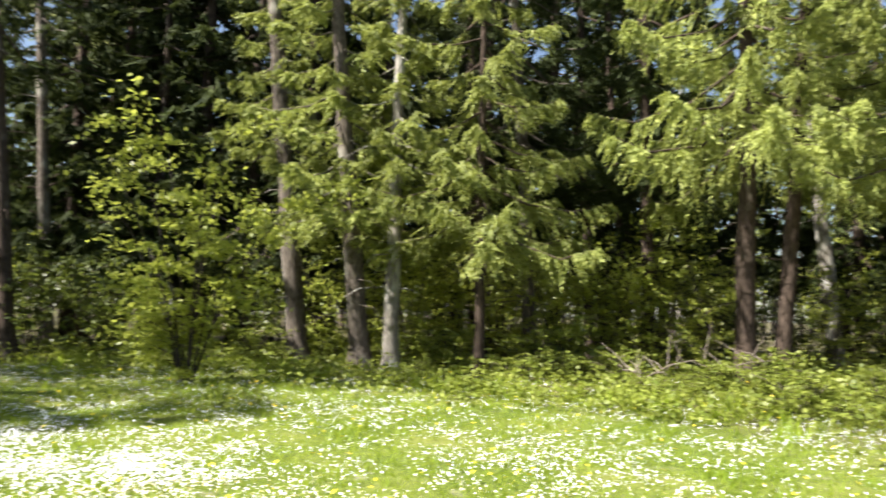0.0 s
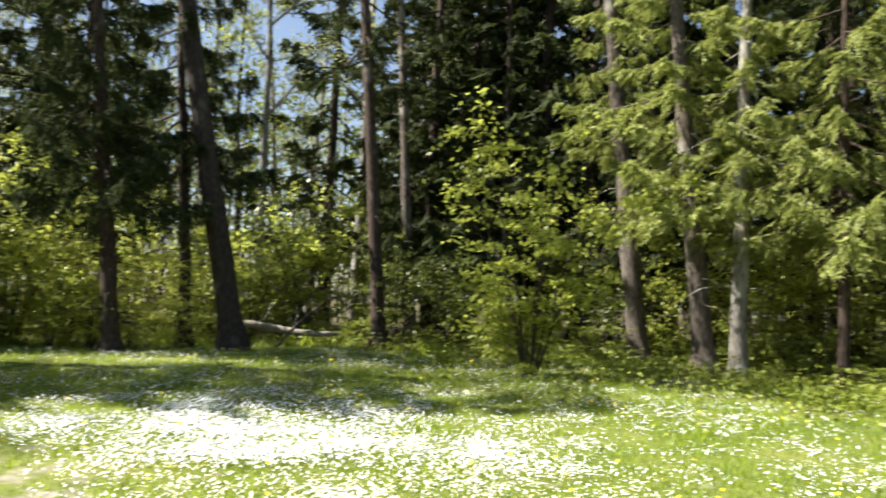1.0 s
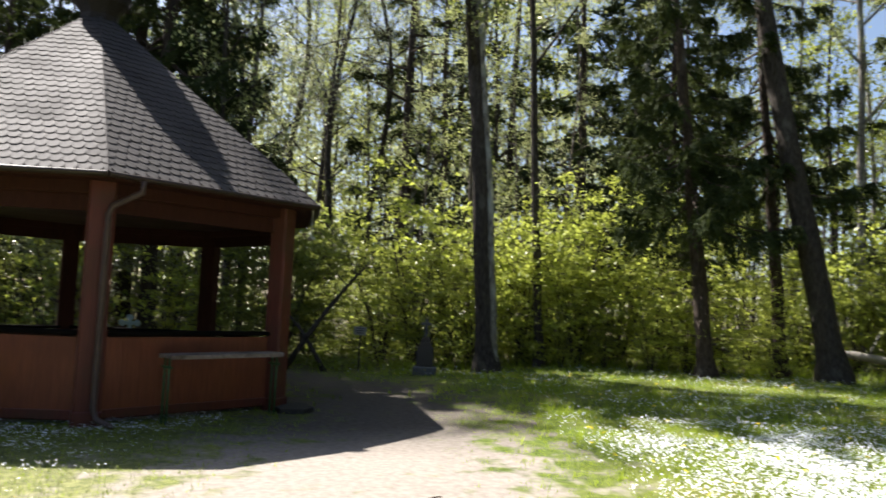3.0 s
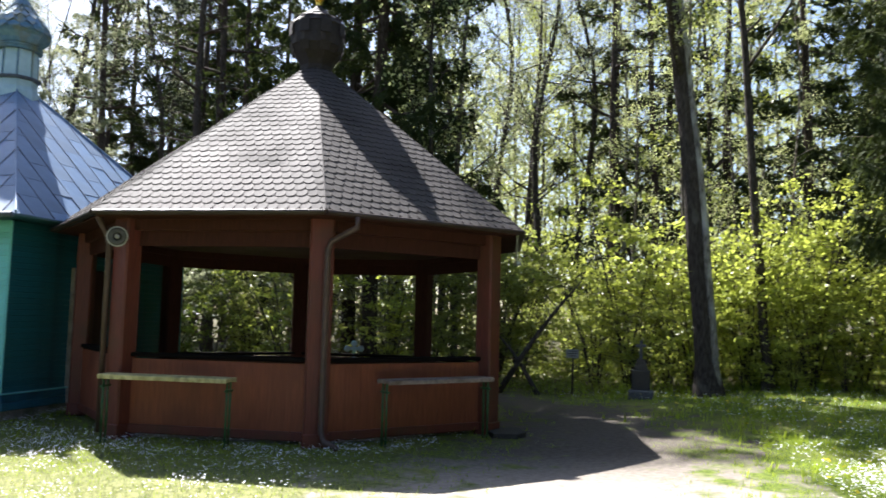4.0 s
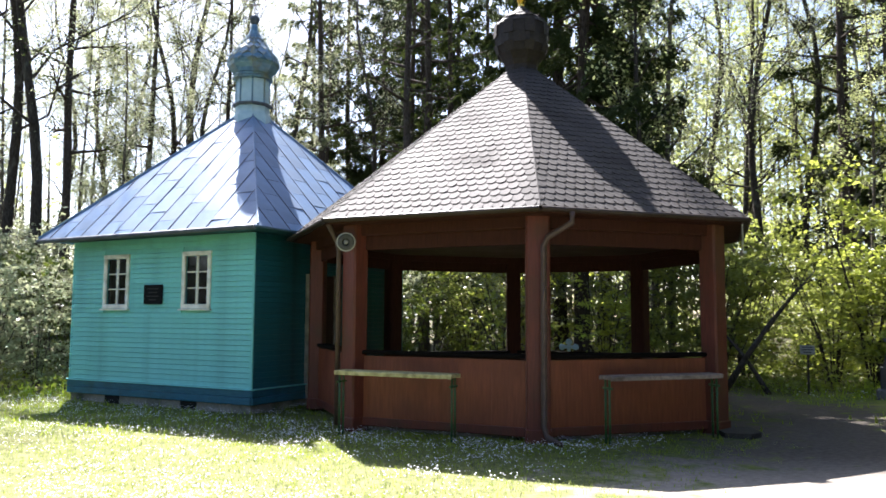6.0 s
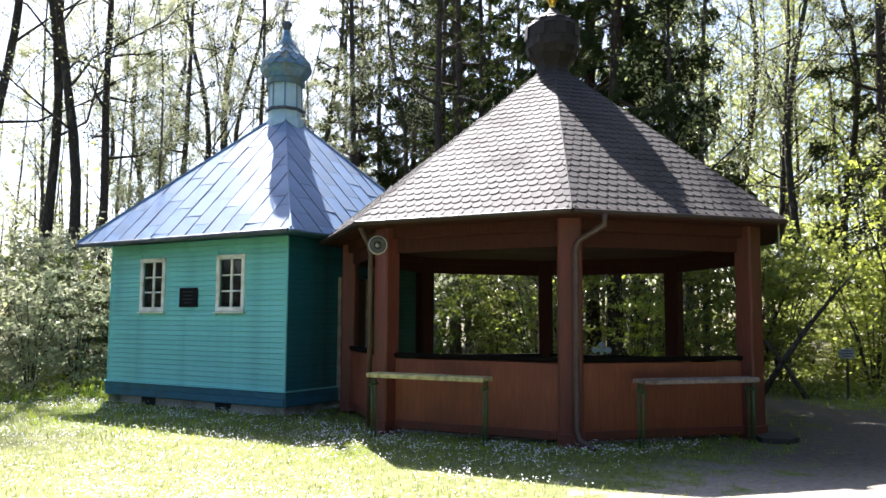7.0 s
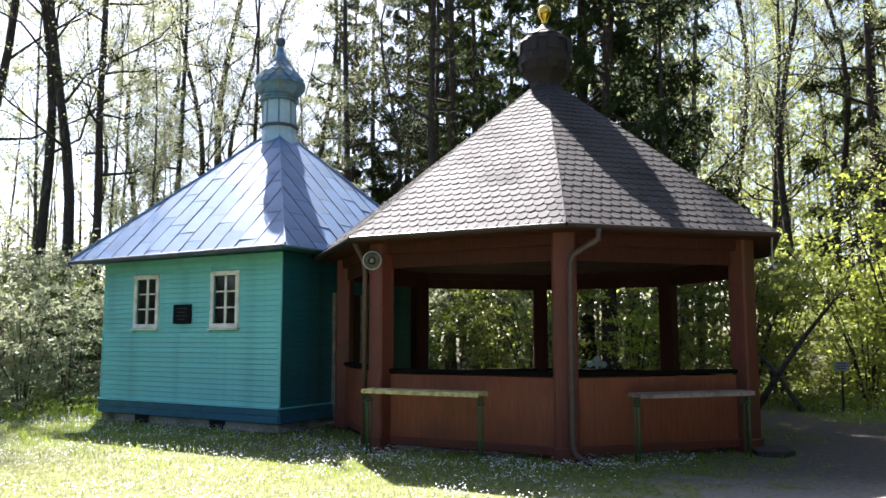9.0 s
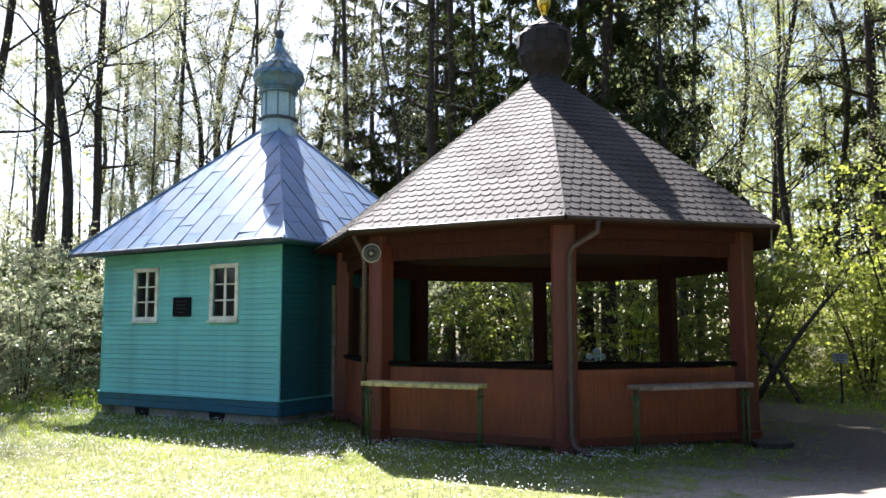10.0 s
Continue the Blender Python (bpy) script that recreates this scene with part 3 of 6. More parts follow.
            top = min((height * x / s) if x < s else height * (length - x) / (length - s), height)
            if 0 < x < length and top > 0.1:
                part("seam", Geo().box((0.022, top, 0.016), Matrix.Translation((x, top / 2 - 0.01, 0.006)), 0.004), SEAM_METAL, face)
            x += step
            k += 1
        part("eave_trim", Geo().box((length, 0.03, 0.05), Matrix.Translation((length / 2, -0.01, -0.02)), 0.01), BLUE_METAL, face, "folded metal eave edge")
        part("hip_cap", Geo().tube([a + (apex - a) * 0.0 + Vector((0, 0, 0.02)), apex + Vector((0, 0, 0.02))], [0.02, 0.018], 8), BLUE_METAL, chapel)
    # drum and onion dome
    up = Matrix.Translation((centre.x, centre.y, 0))
    drum = part("drum", Geo().lathe([(0.44, 5.8), (0.41, 6.1), (0.375, 6.18), (0.37, 6.34)], 8, up, math.pi / 8), DRUM_PALE, chapel, "pale blue eight-sided drum")
    part("drum_collar", Geo().lathe([(0.33, 6.31), (0.43, 6.325), (0.45, 6.35), (0.44, 6.37), (0.36, 6.4)], 8, up, math.pi / 8), SEAM_METAL, drum, "dark flared metal collar")
    part("drum_body", Geo().lathe([(0.365, 6.38), (0.355, 6.97)], 8, up, math.pi / 8), DRUM_PALE, drum)
    for k in range(8):
        ang = math.pi / 8 + k * math.pi / 4
        part("drum_batten", Geo().box((0.035, 0.035, 0.58), up @ pose(0, 0, 0, 0, 0, math.degrees(ang)) @ Matrix.Translation((0.36, 0, 6.67)), 0.008), DOME_METAL, drum)
    dome_profile = [(0.38, 6.93), (0.4, 6.98), (0.41, 7.05), (0.5, 7.13), (0.56, 7.22), (0.58, 7.3), (0.55, 7.41), (0.44, 7.57), (0.33, 7.7), (0.23, 7.83), (0.145, 7.97), (0.09, 8.1), (0.068, 8.22)]
    dome = part("onion_dome", Geo().lathe(dome_profile, 8, up, math.pi / 8), DOME_METAL, chapel, "eight-sided blue-grey metal onion dome with small scales")
    for r0, r1 in zip(dome_profile[5:-3], dome_profile[6:-2]):
        n = 16
        for k in range(n):
            ang = 2 * math.pi * (k + (dome_profile.index(r0) % 2) * 0.5) / n
            rad, mid = (r0[0] + r1[0]) / 2, (r0[1] + r1[1]) / 2
            w, hgt = 2 * math.pi * rad / n * 0.52, (math.hypot(r1[0] - r0[0], r1[1] - r0[1])) * 0.72
            tilt = math.atan2(r0[0] - r1[0], r1[1] - r0[1])
            g = Geo().add([(0, 0.012, -hgt), (w, 0.01, 0), (0, 0.004, hgt), (-w, 0.01, 0), (0, -0.01, -hgt), (0, -0.01, hgt)], [(0, 1, 2, 3), (0, 4, 1), (0, 3, 4), (1, 5, 2), (3, 2, 5)])
            part("dome_scale", g, DOME_METAL, dome, m=up @ pose(0, 0, 0, 0, 0, math.degrees(ang) - 90) @ Matrix.Translation((0, rad * (0.925 + 0.075 * abs(math.cos(4 * ang + math.pi))) + 0.004, mid)) @ pose(0, 0, 0, math.degrees(tilt)))
    part("dome_rim", Geo().lathe([(0.36, 6.93), (0.435, 6.94), (0.44, 6.97), (0.41, 6.985), (0.425, 7.0), (0.43, 7.03), (0.4, 7.06)], 16, up), DOME_METAL, dome, "thin metal rim")
    part("finial", Geo().lathe([(0.05, 8.2), (0.055, 8.23), (0.095, 8.28), (0.112, 8.34), (0.1, 8.41), (0.05, 8.45), (0.02, 8.47)], 14, up), SEAM_METAL, chapel, "small dark metal ball finial", smooth=True)
    cross = Geo().box((0.022, 0.022, 0.72), up @ pose(0, 0, 8.8, 0, 0, 25))
    for z, w in ((9.02, 0.22), (8.9, 0.42), (8.68, 0.26)):
        cross.box((0.02, w, 0.022), up @ pose(0.0, 0, z, 14 if z < 8.8 else 0, 0, 25))
    part("cross", cross, RAIL_GREY, chapel, "thin pale metal cross")
    gut = [eaves[0] + FRONT * 0.05 + Vector((0.02, 0, -0.03)), eaves[1] + Vector((0.02, 0, -0.06))]
    part("gutter", Geo().tube(gut, 0.045, 8), SEAM_METAL, chapel, "thin dark eave gutter")
    # double doorway on the entrance wall, towards the pavilion
    md = wall_pose(CORNERS[3], CORNERS[0])
    part("door", Geo().box((0.74, 0.05, 2.2), md @ Matrix.Translation((3.07, 0.03, 1.4)), 0.01), DARK_WOOD, chapel, "dark wooden chapel door")
    for x in (2.64, 3.5):
        part("door_jamb", Geo().box((0.12, 0.08, 2.36), md @ Matrix.Translation((x, 0.045, 1.34)), 0.01), JAMB, chapel, "dull beige door jamb")
    return chapel


build_chapel()

# ---- pavilion ----
PAV_AT = Vector((-14.346, -1.224, 0.11))
PAV_TURN, POST_R, EAVE_R, PAV_EAVE, PAV_TOP, PAV_FOOT = 8.0, 3.72, 4.27, 2.9, 6.2, -0.17


def ray_of(k):
    a = radians(PAV_TURN + 45 * k)
    return Vector((math.cos(a), math.sin(a), 0))


AXIS, ACROSS = ray_of(0), ray_of(2)
POSTS = [ray_of(k) * (3.4 if k == 2 else POST_R) for k in range(8)]


def shingle_mesh(w=0.148, length=0.25):
    arc = [(-w / 2, 0.075), (-w * 0.42, 0.03), (-w * 0.2, 0.004), (w * 0.2, 0.004), (w * 0.42, 0.03), (w / 2, 0.075)]
    out = [(x, y, 0.022) for x, y in arc] + [(w / 2, length, 0.008), (-w / 2, length, 0.008)] + [(x, y, 0.012) for x, y in arc]
    return Geo().add(out, [tuple(range(8))] + [(i, i + 8, i + 9, i + 1) for i in range(5)])


def build_pavilion():
    pav = thing("pavilion", PAV_AT, "eight-sided red-brown wooden pavilion with a shingled tent roof", "pavilion")
    # posts with bracing blocks; the far ones get a darker colour for shade
    for k, p in enumerate(POSTS):
        m = Matrix.Translation(p) @ pose(0, 0, 0, 0, 0, PAV_TURN + 45 * k)
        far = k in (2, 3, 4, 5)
        post = part("post", Geo().box((0.26, 0.32, 3.1), m @ Matrix.Translation((0, 0, 1.35)), 0.025), SOFFIT_WOOD if far else RED_WOOD, pav, "square timber post coloured dark for shade" if far else "square red-brown timber post")
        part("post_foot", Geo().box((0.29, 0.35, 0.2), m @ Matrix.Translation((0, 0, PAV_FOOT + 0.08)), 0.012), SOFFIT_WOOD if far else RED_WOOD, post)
    # parapets, sills and top beams
    for k in range(8):
        a, b = POSTS[k], POSTS[(k + 1) % 8]
        u = (b - a).normalized()
        n = Vector((u.y, -u.x, 0))
        m = axes_pose(a, u, -n, Vector((0, 0, 1)))
        length = (b - a).length
        if k != 5:
            front = k in (6, 7, 0, 1)
            top = 0.92 if front else 0.66
            panel = part("parapet", Geo().box((length - 0.2, 0.05, top + 0.1), m @ Matrix.Translation((length / 2, 0.04, top / 2 - 0.07))), DARK_WOOD, pav, "red-brown boarded parapet")
            count = 10
            wd = (length - 0.3) / count
            for j in range(count):
                part("parapet_board", Geo().box((wd - 0.0006, 0.022, top + 0.02), m @ Matrix.Translation((0.15 + wd * (j + 0.5), 0.004 + random.uniform(0, 0.0008), top / 2 - 0.03)), 0.0008), PARAPET_WOOD, panel)
            part("base_board", Geo().box((length - 0.3, 0.05, 0.12), m @ Matrix.Translation((length / 2, -0.012, PAV_FOOT + 0.12)), 0.01), RED_WOOD, panel)
            part("sill", Geo().box((length - 0.25, 0.2 if front else 0.11, 0.06), m @ Matrix.Translation((length / 2, 0.06, top + 0.03)), 0.012), SILL_WOOD, panel, "near-black wooden sill rail")
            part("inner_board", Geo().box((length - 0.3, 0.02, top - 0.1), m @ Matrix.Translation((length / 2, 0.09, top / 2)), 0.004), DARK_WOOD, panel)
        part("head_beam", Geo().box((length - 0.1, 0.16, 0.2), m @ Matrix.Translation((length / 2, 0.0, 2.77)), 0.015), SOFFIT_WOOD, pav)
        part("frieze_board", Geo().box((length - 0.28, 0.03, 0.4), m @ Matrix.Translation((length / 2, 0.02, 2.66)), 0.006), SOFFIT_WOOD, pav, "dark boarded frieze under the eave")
    floor_pts = [(p.x * 0.97, p.y * 0.97) for p in POSTS]
    part("floor_slab", slab(floor_pts, 0.1, PAV_FOOT - 0.02), PLINTH, pav)
    part("ceiling_board", slab([(p.x * 1.01, p.y * 1.01) for p in POSTS], 0.03, 2.8), DARK_WOOD, pav)
    eaves = [ray_of(k) * (3.9 if k == 2 else EAVE_R) + Vector((0, 0, PAV_EAVE)) for k in range(8)]
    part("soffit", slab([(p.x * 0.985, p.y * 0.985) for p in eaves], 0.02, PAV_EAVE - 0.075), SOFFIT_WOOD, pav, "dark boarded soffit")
    apex = Vector((0, 0, PAV_TOP))
    one = shingle_mesh()
    single = one.mesh("shingle", SHINGLE)
    base_v = np.array(one.v)
    for k in range(8):
        a, b = eaves[k], eaves[(k + 1) % 8]
        u = (b - a).normalized()
        length = (b - a).length
        mid = (apex - a).dot(u)
        foot = a + u * mid
        v = (apex - foot).normalized()
        height = (apex - foot).length
        m = axes_pose(a, u, v, u.cross(v))
        face = part("roof_slope", slab([(0, 0), (length, 0), (mid, height)], 0.05, -0.052), DARK_WOOD, pav, "grey-brown shingled roof slope", m=m)
        part("fascia", Geo().box((length + 0.02, 0.02, 0.07), Matrix.Translation((length / 2, -0.01, -0.035)) @ pose(0, 0, 0, -43, 0, 0), 0.006), GUTTER, face, "thin brown eave fascia")
        verts = []
        row, y = 0, -0.03
        while y < height - 0.12:
            up = 1 - max(y + 0.1, 0) / height
            lo, hi = mid - mid * up, mid + (length - mid) * up
            x = mid - math.ceil((mid - lo) / 0.15 + 0.5) * 0.15 + (row % 2) * 0.075
            while x <= hi + 0.08:
                if lo - 0.07 <= x <= hi + 0.07:
                    jx, jy, jr = random.uniform(-0.004, 0.004), random.uniform(-0.008, 0.008), random.uniform(-1.5, 1.5)
                    mm = pose(x + jx, y + jy, 0, random.uniform(-0.8, 0.5), 0, jr)
                    if k in (0, 7) and row < 7 and lo + 0.16 < x < hi - 0.16:
                        part("shingle", single, None, face, m=mm)
                    else:
                        r = np.array(mm)
                        vv = base_v @ r[:3, :3].T + r[:3, 3]
                        reach = np.maximum(1 - vv[:, 1] / height, 0.0)
                        vv[:, 0] = np.clip(vv[:, 0], mid - mid * reach, mid + (length - mid) * reach)
                        verts.append(vv)
                x += 0.15
            y += 0.165
            row += 1
        g = Geo()
        for vv in verts:
            g.add(vv, one.f)
        part("shingles", g, SHINGLE, face)["kind"] = "stuff"
        part("hip_strip", Geo().tube([a + (apex - a) * 0.003 + Vector((0, 0, 0.012)), a + (apex - a) * 0.96 + Vector((0, 0, 0.012))], 0.014, 6), SHINGLE, pav)
    # neck, faceted bulb and gilded pear
    part("dome_neck", Geo().lathe([(0.34, 5.7), (0.31, 5.95), (0.3, 6.2)], 8, Matrix(), math.pi / 8), DOME_BROWN, pav, "dark brown shingled dome neck")
    profile = [(0.3, 6.06), (0.345, 6.16), (0.45, 6.3), (0.5, 6.44), (0.505, 6.62), (0.5, 6.84), (0.44, 6.94), (0.31, 7.03), (0.17, 7.12), (0.08, 7.2), (0.06, 7.24)]
    bulb = part("onion_dome", Geo().lathe(profile, 8, Matrix(), math.pi / 8), DOME_BROWN, pav, "dark brown faceted onion dome")
    for row, ((r0, z0), (r1, z1)) in enumerate(zip(profile[2:-2], profile[3:-1])):
        tilt = math.degrees(math.atan2(r0 - r1, z1 - z0))
        for j in range(16):
            ang = (j + 0.5 * (row % 2)) * 22.5
            flat = math.cos(math.pi / 8) / math.cos((math.radians(ang) + math.pi / 8) % (math.pi / 4) - math.pi / 8)
            rad, hh = (r0 + r1) / 2 * flat, math.hypot(r1 - r0, z1 - z0) * 0.58
            w0, w1 = r0 * 0.19, r1 * 0.19
            g = Geo().add([(-w0, 0.007, -hh), (w0, 0.007, -hh), (w1, 0.001, hh), (-w1, 0.001, hh), (-w0, -0.01, -hh), (w0, -0.01, -hh)], [(0, 1, 2, 3), (0, 4, 5, 1), (0, 3, 4), (1, 5, 2)])
            part("dome_shingle", g, DOME_BROWN, bulb, m=pose(0, 0, 0, 0, 0, ang - 90) @ pose(0, rad, (z0 + z1) / 2, tilt))
    part("finial", Geo().lathe([(0.07, 7.18), (0.05, 7.25), (0.062, 7.31), (0.1, 7.39), (0.125, 7.47), (0.12, 7.54), (0.075, 7.59), (0.02, 7.61)], 16), GOLD, pav, "gilded pear-shaped finial", smooth=True)
    # gutter and downpipes
    for k in (6, 7, 0, 1):
        a, b = eaves[k], eaves[(k + 1) % 8]
        o = ((a + b) / 2 - Vector((0, 0, PAV_EAVE))).normalized() * 0.035 + Vector((0, 0, -0.03))
        part("gutter", Geo().tube([a + o, b + o], 0.032, 8), GUTTER, pav, "brown half-round gutter")
    r = POST_R
    pipe = [AXIS * (r + 0.42) + ACROSS * 0.42 + Vector((0, 0, 2.84)), AXIS * (r + 0.42) + ACROSS * 0.42 + Vector((0, 0, 2.7)), AXIS * (r + 0.2) + ACROSS * 0.12 + Vector((0, 0, 2.53)),
            AXIS * (r + 0.19) + ACROSS * 0.07 + Vector((0, 0, 2.42)), AXIS * (r + 0.19) + ACROSS * 0.06 + Vector((0, 0, 0.05)), AXIS * (r + 0.24) + ACROSS * 0.1 + Vector((0, 0, -0.07)), AXIS * (r + 0.42) + ACROSS * 0.26 + Vector((0, 0, -0.14))]
    part("downpipe", Geo().tube(pipe, 0.04, 10), PIPE, pav, "brown metal downpipe with a bent foot", smooth=True)
    p7, out7 = POSTS[7], ray_of(7)
    t7 = Vector((-out7.y, out7.x, 0))
    pipe = [p7 + out7 * 0.42 - t7 * 0.12 + Vector((0, 0, 2.84)), p7 + out7 * 0.2 - t7 * 0.2 + Vector((0, 0, 2.6)), p7 + out7 * 0.16 - t7 * 0.2 + Vector((0, 0, 2.45)), p7 + out7 * 0.16 - t7 * 0.2 + Vector((0, 0, -0.12))]
    part("downpipe", Geo().tube(pipe, 0.04, 10), PIPE, pav, smooth=True)
    q = POSTS[1] * 1.1 + ACROSS * 0.1
    part("lamp_bracket", Geo().box((0.3, 0.06, 0.05), Matrix.Translation(q + Vector((0, 0, 2.4))), 0.01).tube([q + Vector((0, 0, 2.42)), q + Vector((0, 0, 2.86))], 0.015, 6), STEEL, pav, "small grey bracket under the eave")
    return pav


pavilion = build_pavilion()


def build_loudspeaker():
    p = PAV_AT + POSTS[7]
    out = Vector((0.96, 0.28, 0)).normalized()
    at = p + Vector((0.16, -0.1, 2.56))
    horn = thing("loudspeaker", at, "small grey horn loudspeaker fixed to a pavilion post", "loudspeaker")
    m = out.to_track_quat("Z", "Y").to_matrix().to_4x4()
    part("horn", Geo().lathe([(0.04, -0.02), (0.05, 0.02), (0.08, 0.06), (0.125, 0.1), (0.142, 0.12), (0.142, 0.13), (0.122, 0.122)], 20, m), HORN, horn, smooth=True)
    # flat dark ring stands for the shade inside the horn
    part("throat", Geo().lathe([(0.123, 0.126), (0.1, 0.13), (0.06, 0.126), (0.03, 0.124)], 20, m), HORN_DARK, horn, "flat horn mouth painted dark for its hollow", smooth=True)
    part("driver", Geo().lathe([(0.03, 0.12), (0.036, 0.135), (0.03, 0.15), (0.012, 0.16)], 12, m), SIGN_WHITE, horn, "pale round driver cap", smooth=True)
    part("bracket", Geo().tube([m @ Vector((0, 0, -0.01)), m @ Vector((0, 0, -0.1))], 0.02, 8), STEEL, horn)
    return horn


build_loudspeaker()


def offering_table(at, along, length, board, label):
    """A narrow plank on four green pipe legs, in front of a parapet."""
    tb = thing("plank_stand", at, label, "plank table", "plank stands by the pavilion")
    u = Vector((*along, 0)).normalized()
    n = Vector((-u.y, u.x, 0))
    m = axes_pose((0, 0, 0), u, n, Vector((0, 0, 1)))
    part("tabletop", Geo().box((length, 0.3, 0.05), m @ Matrix.Translation((0, 0, 0.69)), 0.008), board, tb)
    part("edge_board", Geo().box((length - 0.01, 0.024, 0.055), m @ Matrix.Translation((0, -0.145, 0.68)), 0.005), board, tb)
    part("edge_board", Geo().box((length - 0.01, 0.024, 0.055), m @ Matrix.Translation((0, 0.145, 0.68)), 0.005), board, tb)
    for sx in (-1, 1):
        for sy in (-1, 1):
            part("leg", Geo().tube([m @ Vector((sx * (length / 2 - 0.04), sy * 0.05, PAV_FOOT - 0.05)), m @ Vector((sx * (length / 2 - 0.04), sy * 0.05, 0.665))], 0.015, 10), GREEN_PIPE, tb, "green painted steel pipe leg", smooth=True)
        part("crossbar", Geo().tube([m @ Vector((sx * (length / 2 - 0.04), -0.11, 0.55)), m @ Vector((sx * (length / 2 - 0.04), 0.11, 0.55))], 0.015, 8), GREEN_PIPE, tb)
    return tb


def stand_place(i, j, s, off):
    a, b = POSTS[i], POSTS[j]
    u = (b - a).normalized()
    n = Vector((u.y, -u.x, 0))
    if n.dot(a) < 0:
        n = -n
    p = PAV_AT + a + u * s + n * off
    return (p.x, p.y, PAV_AT.z), (u.x, u.y)


at, along = stand_place(7, 0, 0.93, 0.42)
offering_table(at, along, 1.83, RAIL_WOOD, "weathered plank with sunlight in its yellow, on green pipe legs before the parapet")
at, along = stand_place(0, 1, 1.65, 0.42)
offering_table(at, along, 1.78, RAIL_GREY, "weathered plank with shade in its grey, on green pipe legs before the parapet")


# ---- trees and shrubs ----
rng = np.random.default_rng(7)


def unit(v):
    return v / np.maximum(np.linalg.norm(v, axis=-1, keepdims=True), 1e-9)


def leaf_quads(centres, length, width, droop=0.0, flat=0.0, ways=None, shoot=False):
    """Diamond leaves at the centres; flat lays them level, droop hangs them, ways sets their axis."""
    n = len(centres)
    a = rng.normal(size=(n, 3)) if ways is None else ways + rng.normal(size=(n, 3)) * 0.35
    a[:, 2] = a[:, 2] * (1 - flat) - droop
    a = unit(a)
    b = unit(np.cross(a, rng.normal(size=(n, 3)) * (1 - flat * 0.8) + np.array([0, 0, flat * 2.0])))
    ln = length * rng.uniform(0.65, 1.3, (n, 1))
    wd = width * rng.uniform(0.7, 1.2, (n, 1))
    if shoot:
        v = np.stack([centres - a * ln - b * wd, centres - a * ln + b * wd, centres + a * ln], 1).reshape(-1, 3)
        return v, np.arange(n * 3).reshape(-1, 3)
    v = np.stack([centres - a * ln, centres + b * wd, centres + a * ln, centres - b * wd], 1).reshape(-1, 3)
    return v, np.arange(n * 4).reshape(-1, 4)


def stem_points(height, lean, wobble, seed, n=17):
    """A stem's axis: leaning, swaying towards the top and a little uneven all along."""
    r = random.Random(seed)
    ph, am = r.uniform(0, 6), wobble
    pts = [Vector((lean[0] * z + am * math.sin(z * 0.35 + ph) * z / height, lean[1] * z + am * math.cos(z * 0.28 + ph * 1.3) * z / height, z)) for z in (height * (k / (n - 1)) ** 1.25 for k in range(n))]
    return pts[:1] + [p + Vector((r.uniform(-1, 1), r.uniform(-1, 1), 0)) * 0.022 for p in pts[1:]]


def on_stem(pts, z):
    for p, q in zip(pts, pts[1:]):
        if q.z >= z:
            return p.lerp(q, (z - p.z) / max(q.z - p.z, 1e-6))
    return pts[-1].copy()


def trunk_geo(pts, r, height, n=10, flare=1.55):
    pts = [pts[0] - Vector((0, 0, 0.25)), pts[0] + (pts[1] - pts[0]) * 0.2, pts[0].lerp(pts[1], 0.6)] + pts[1:]
    radii = [r * flare * (1.1 if i == 0 else 1.0) if i < 2 else max(r * (1 - 0.9 * max(p.z, 0) / height), 0.012) * (1.16 if i == 2 else 1 + 0.05 * math.sin(2.3 * i + 9 * r)) for i, p in enumerate(pts)]
    g = Geo()
    g.tube(pts, radii, n, False)
    return g


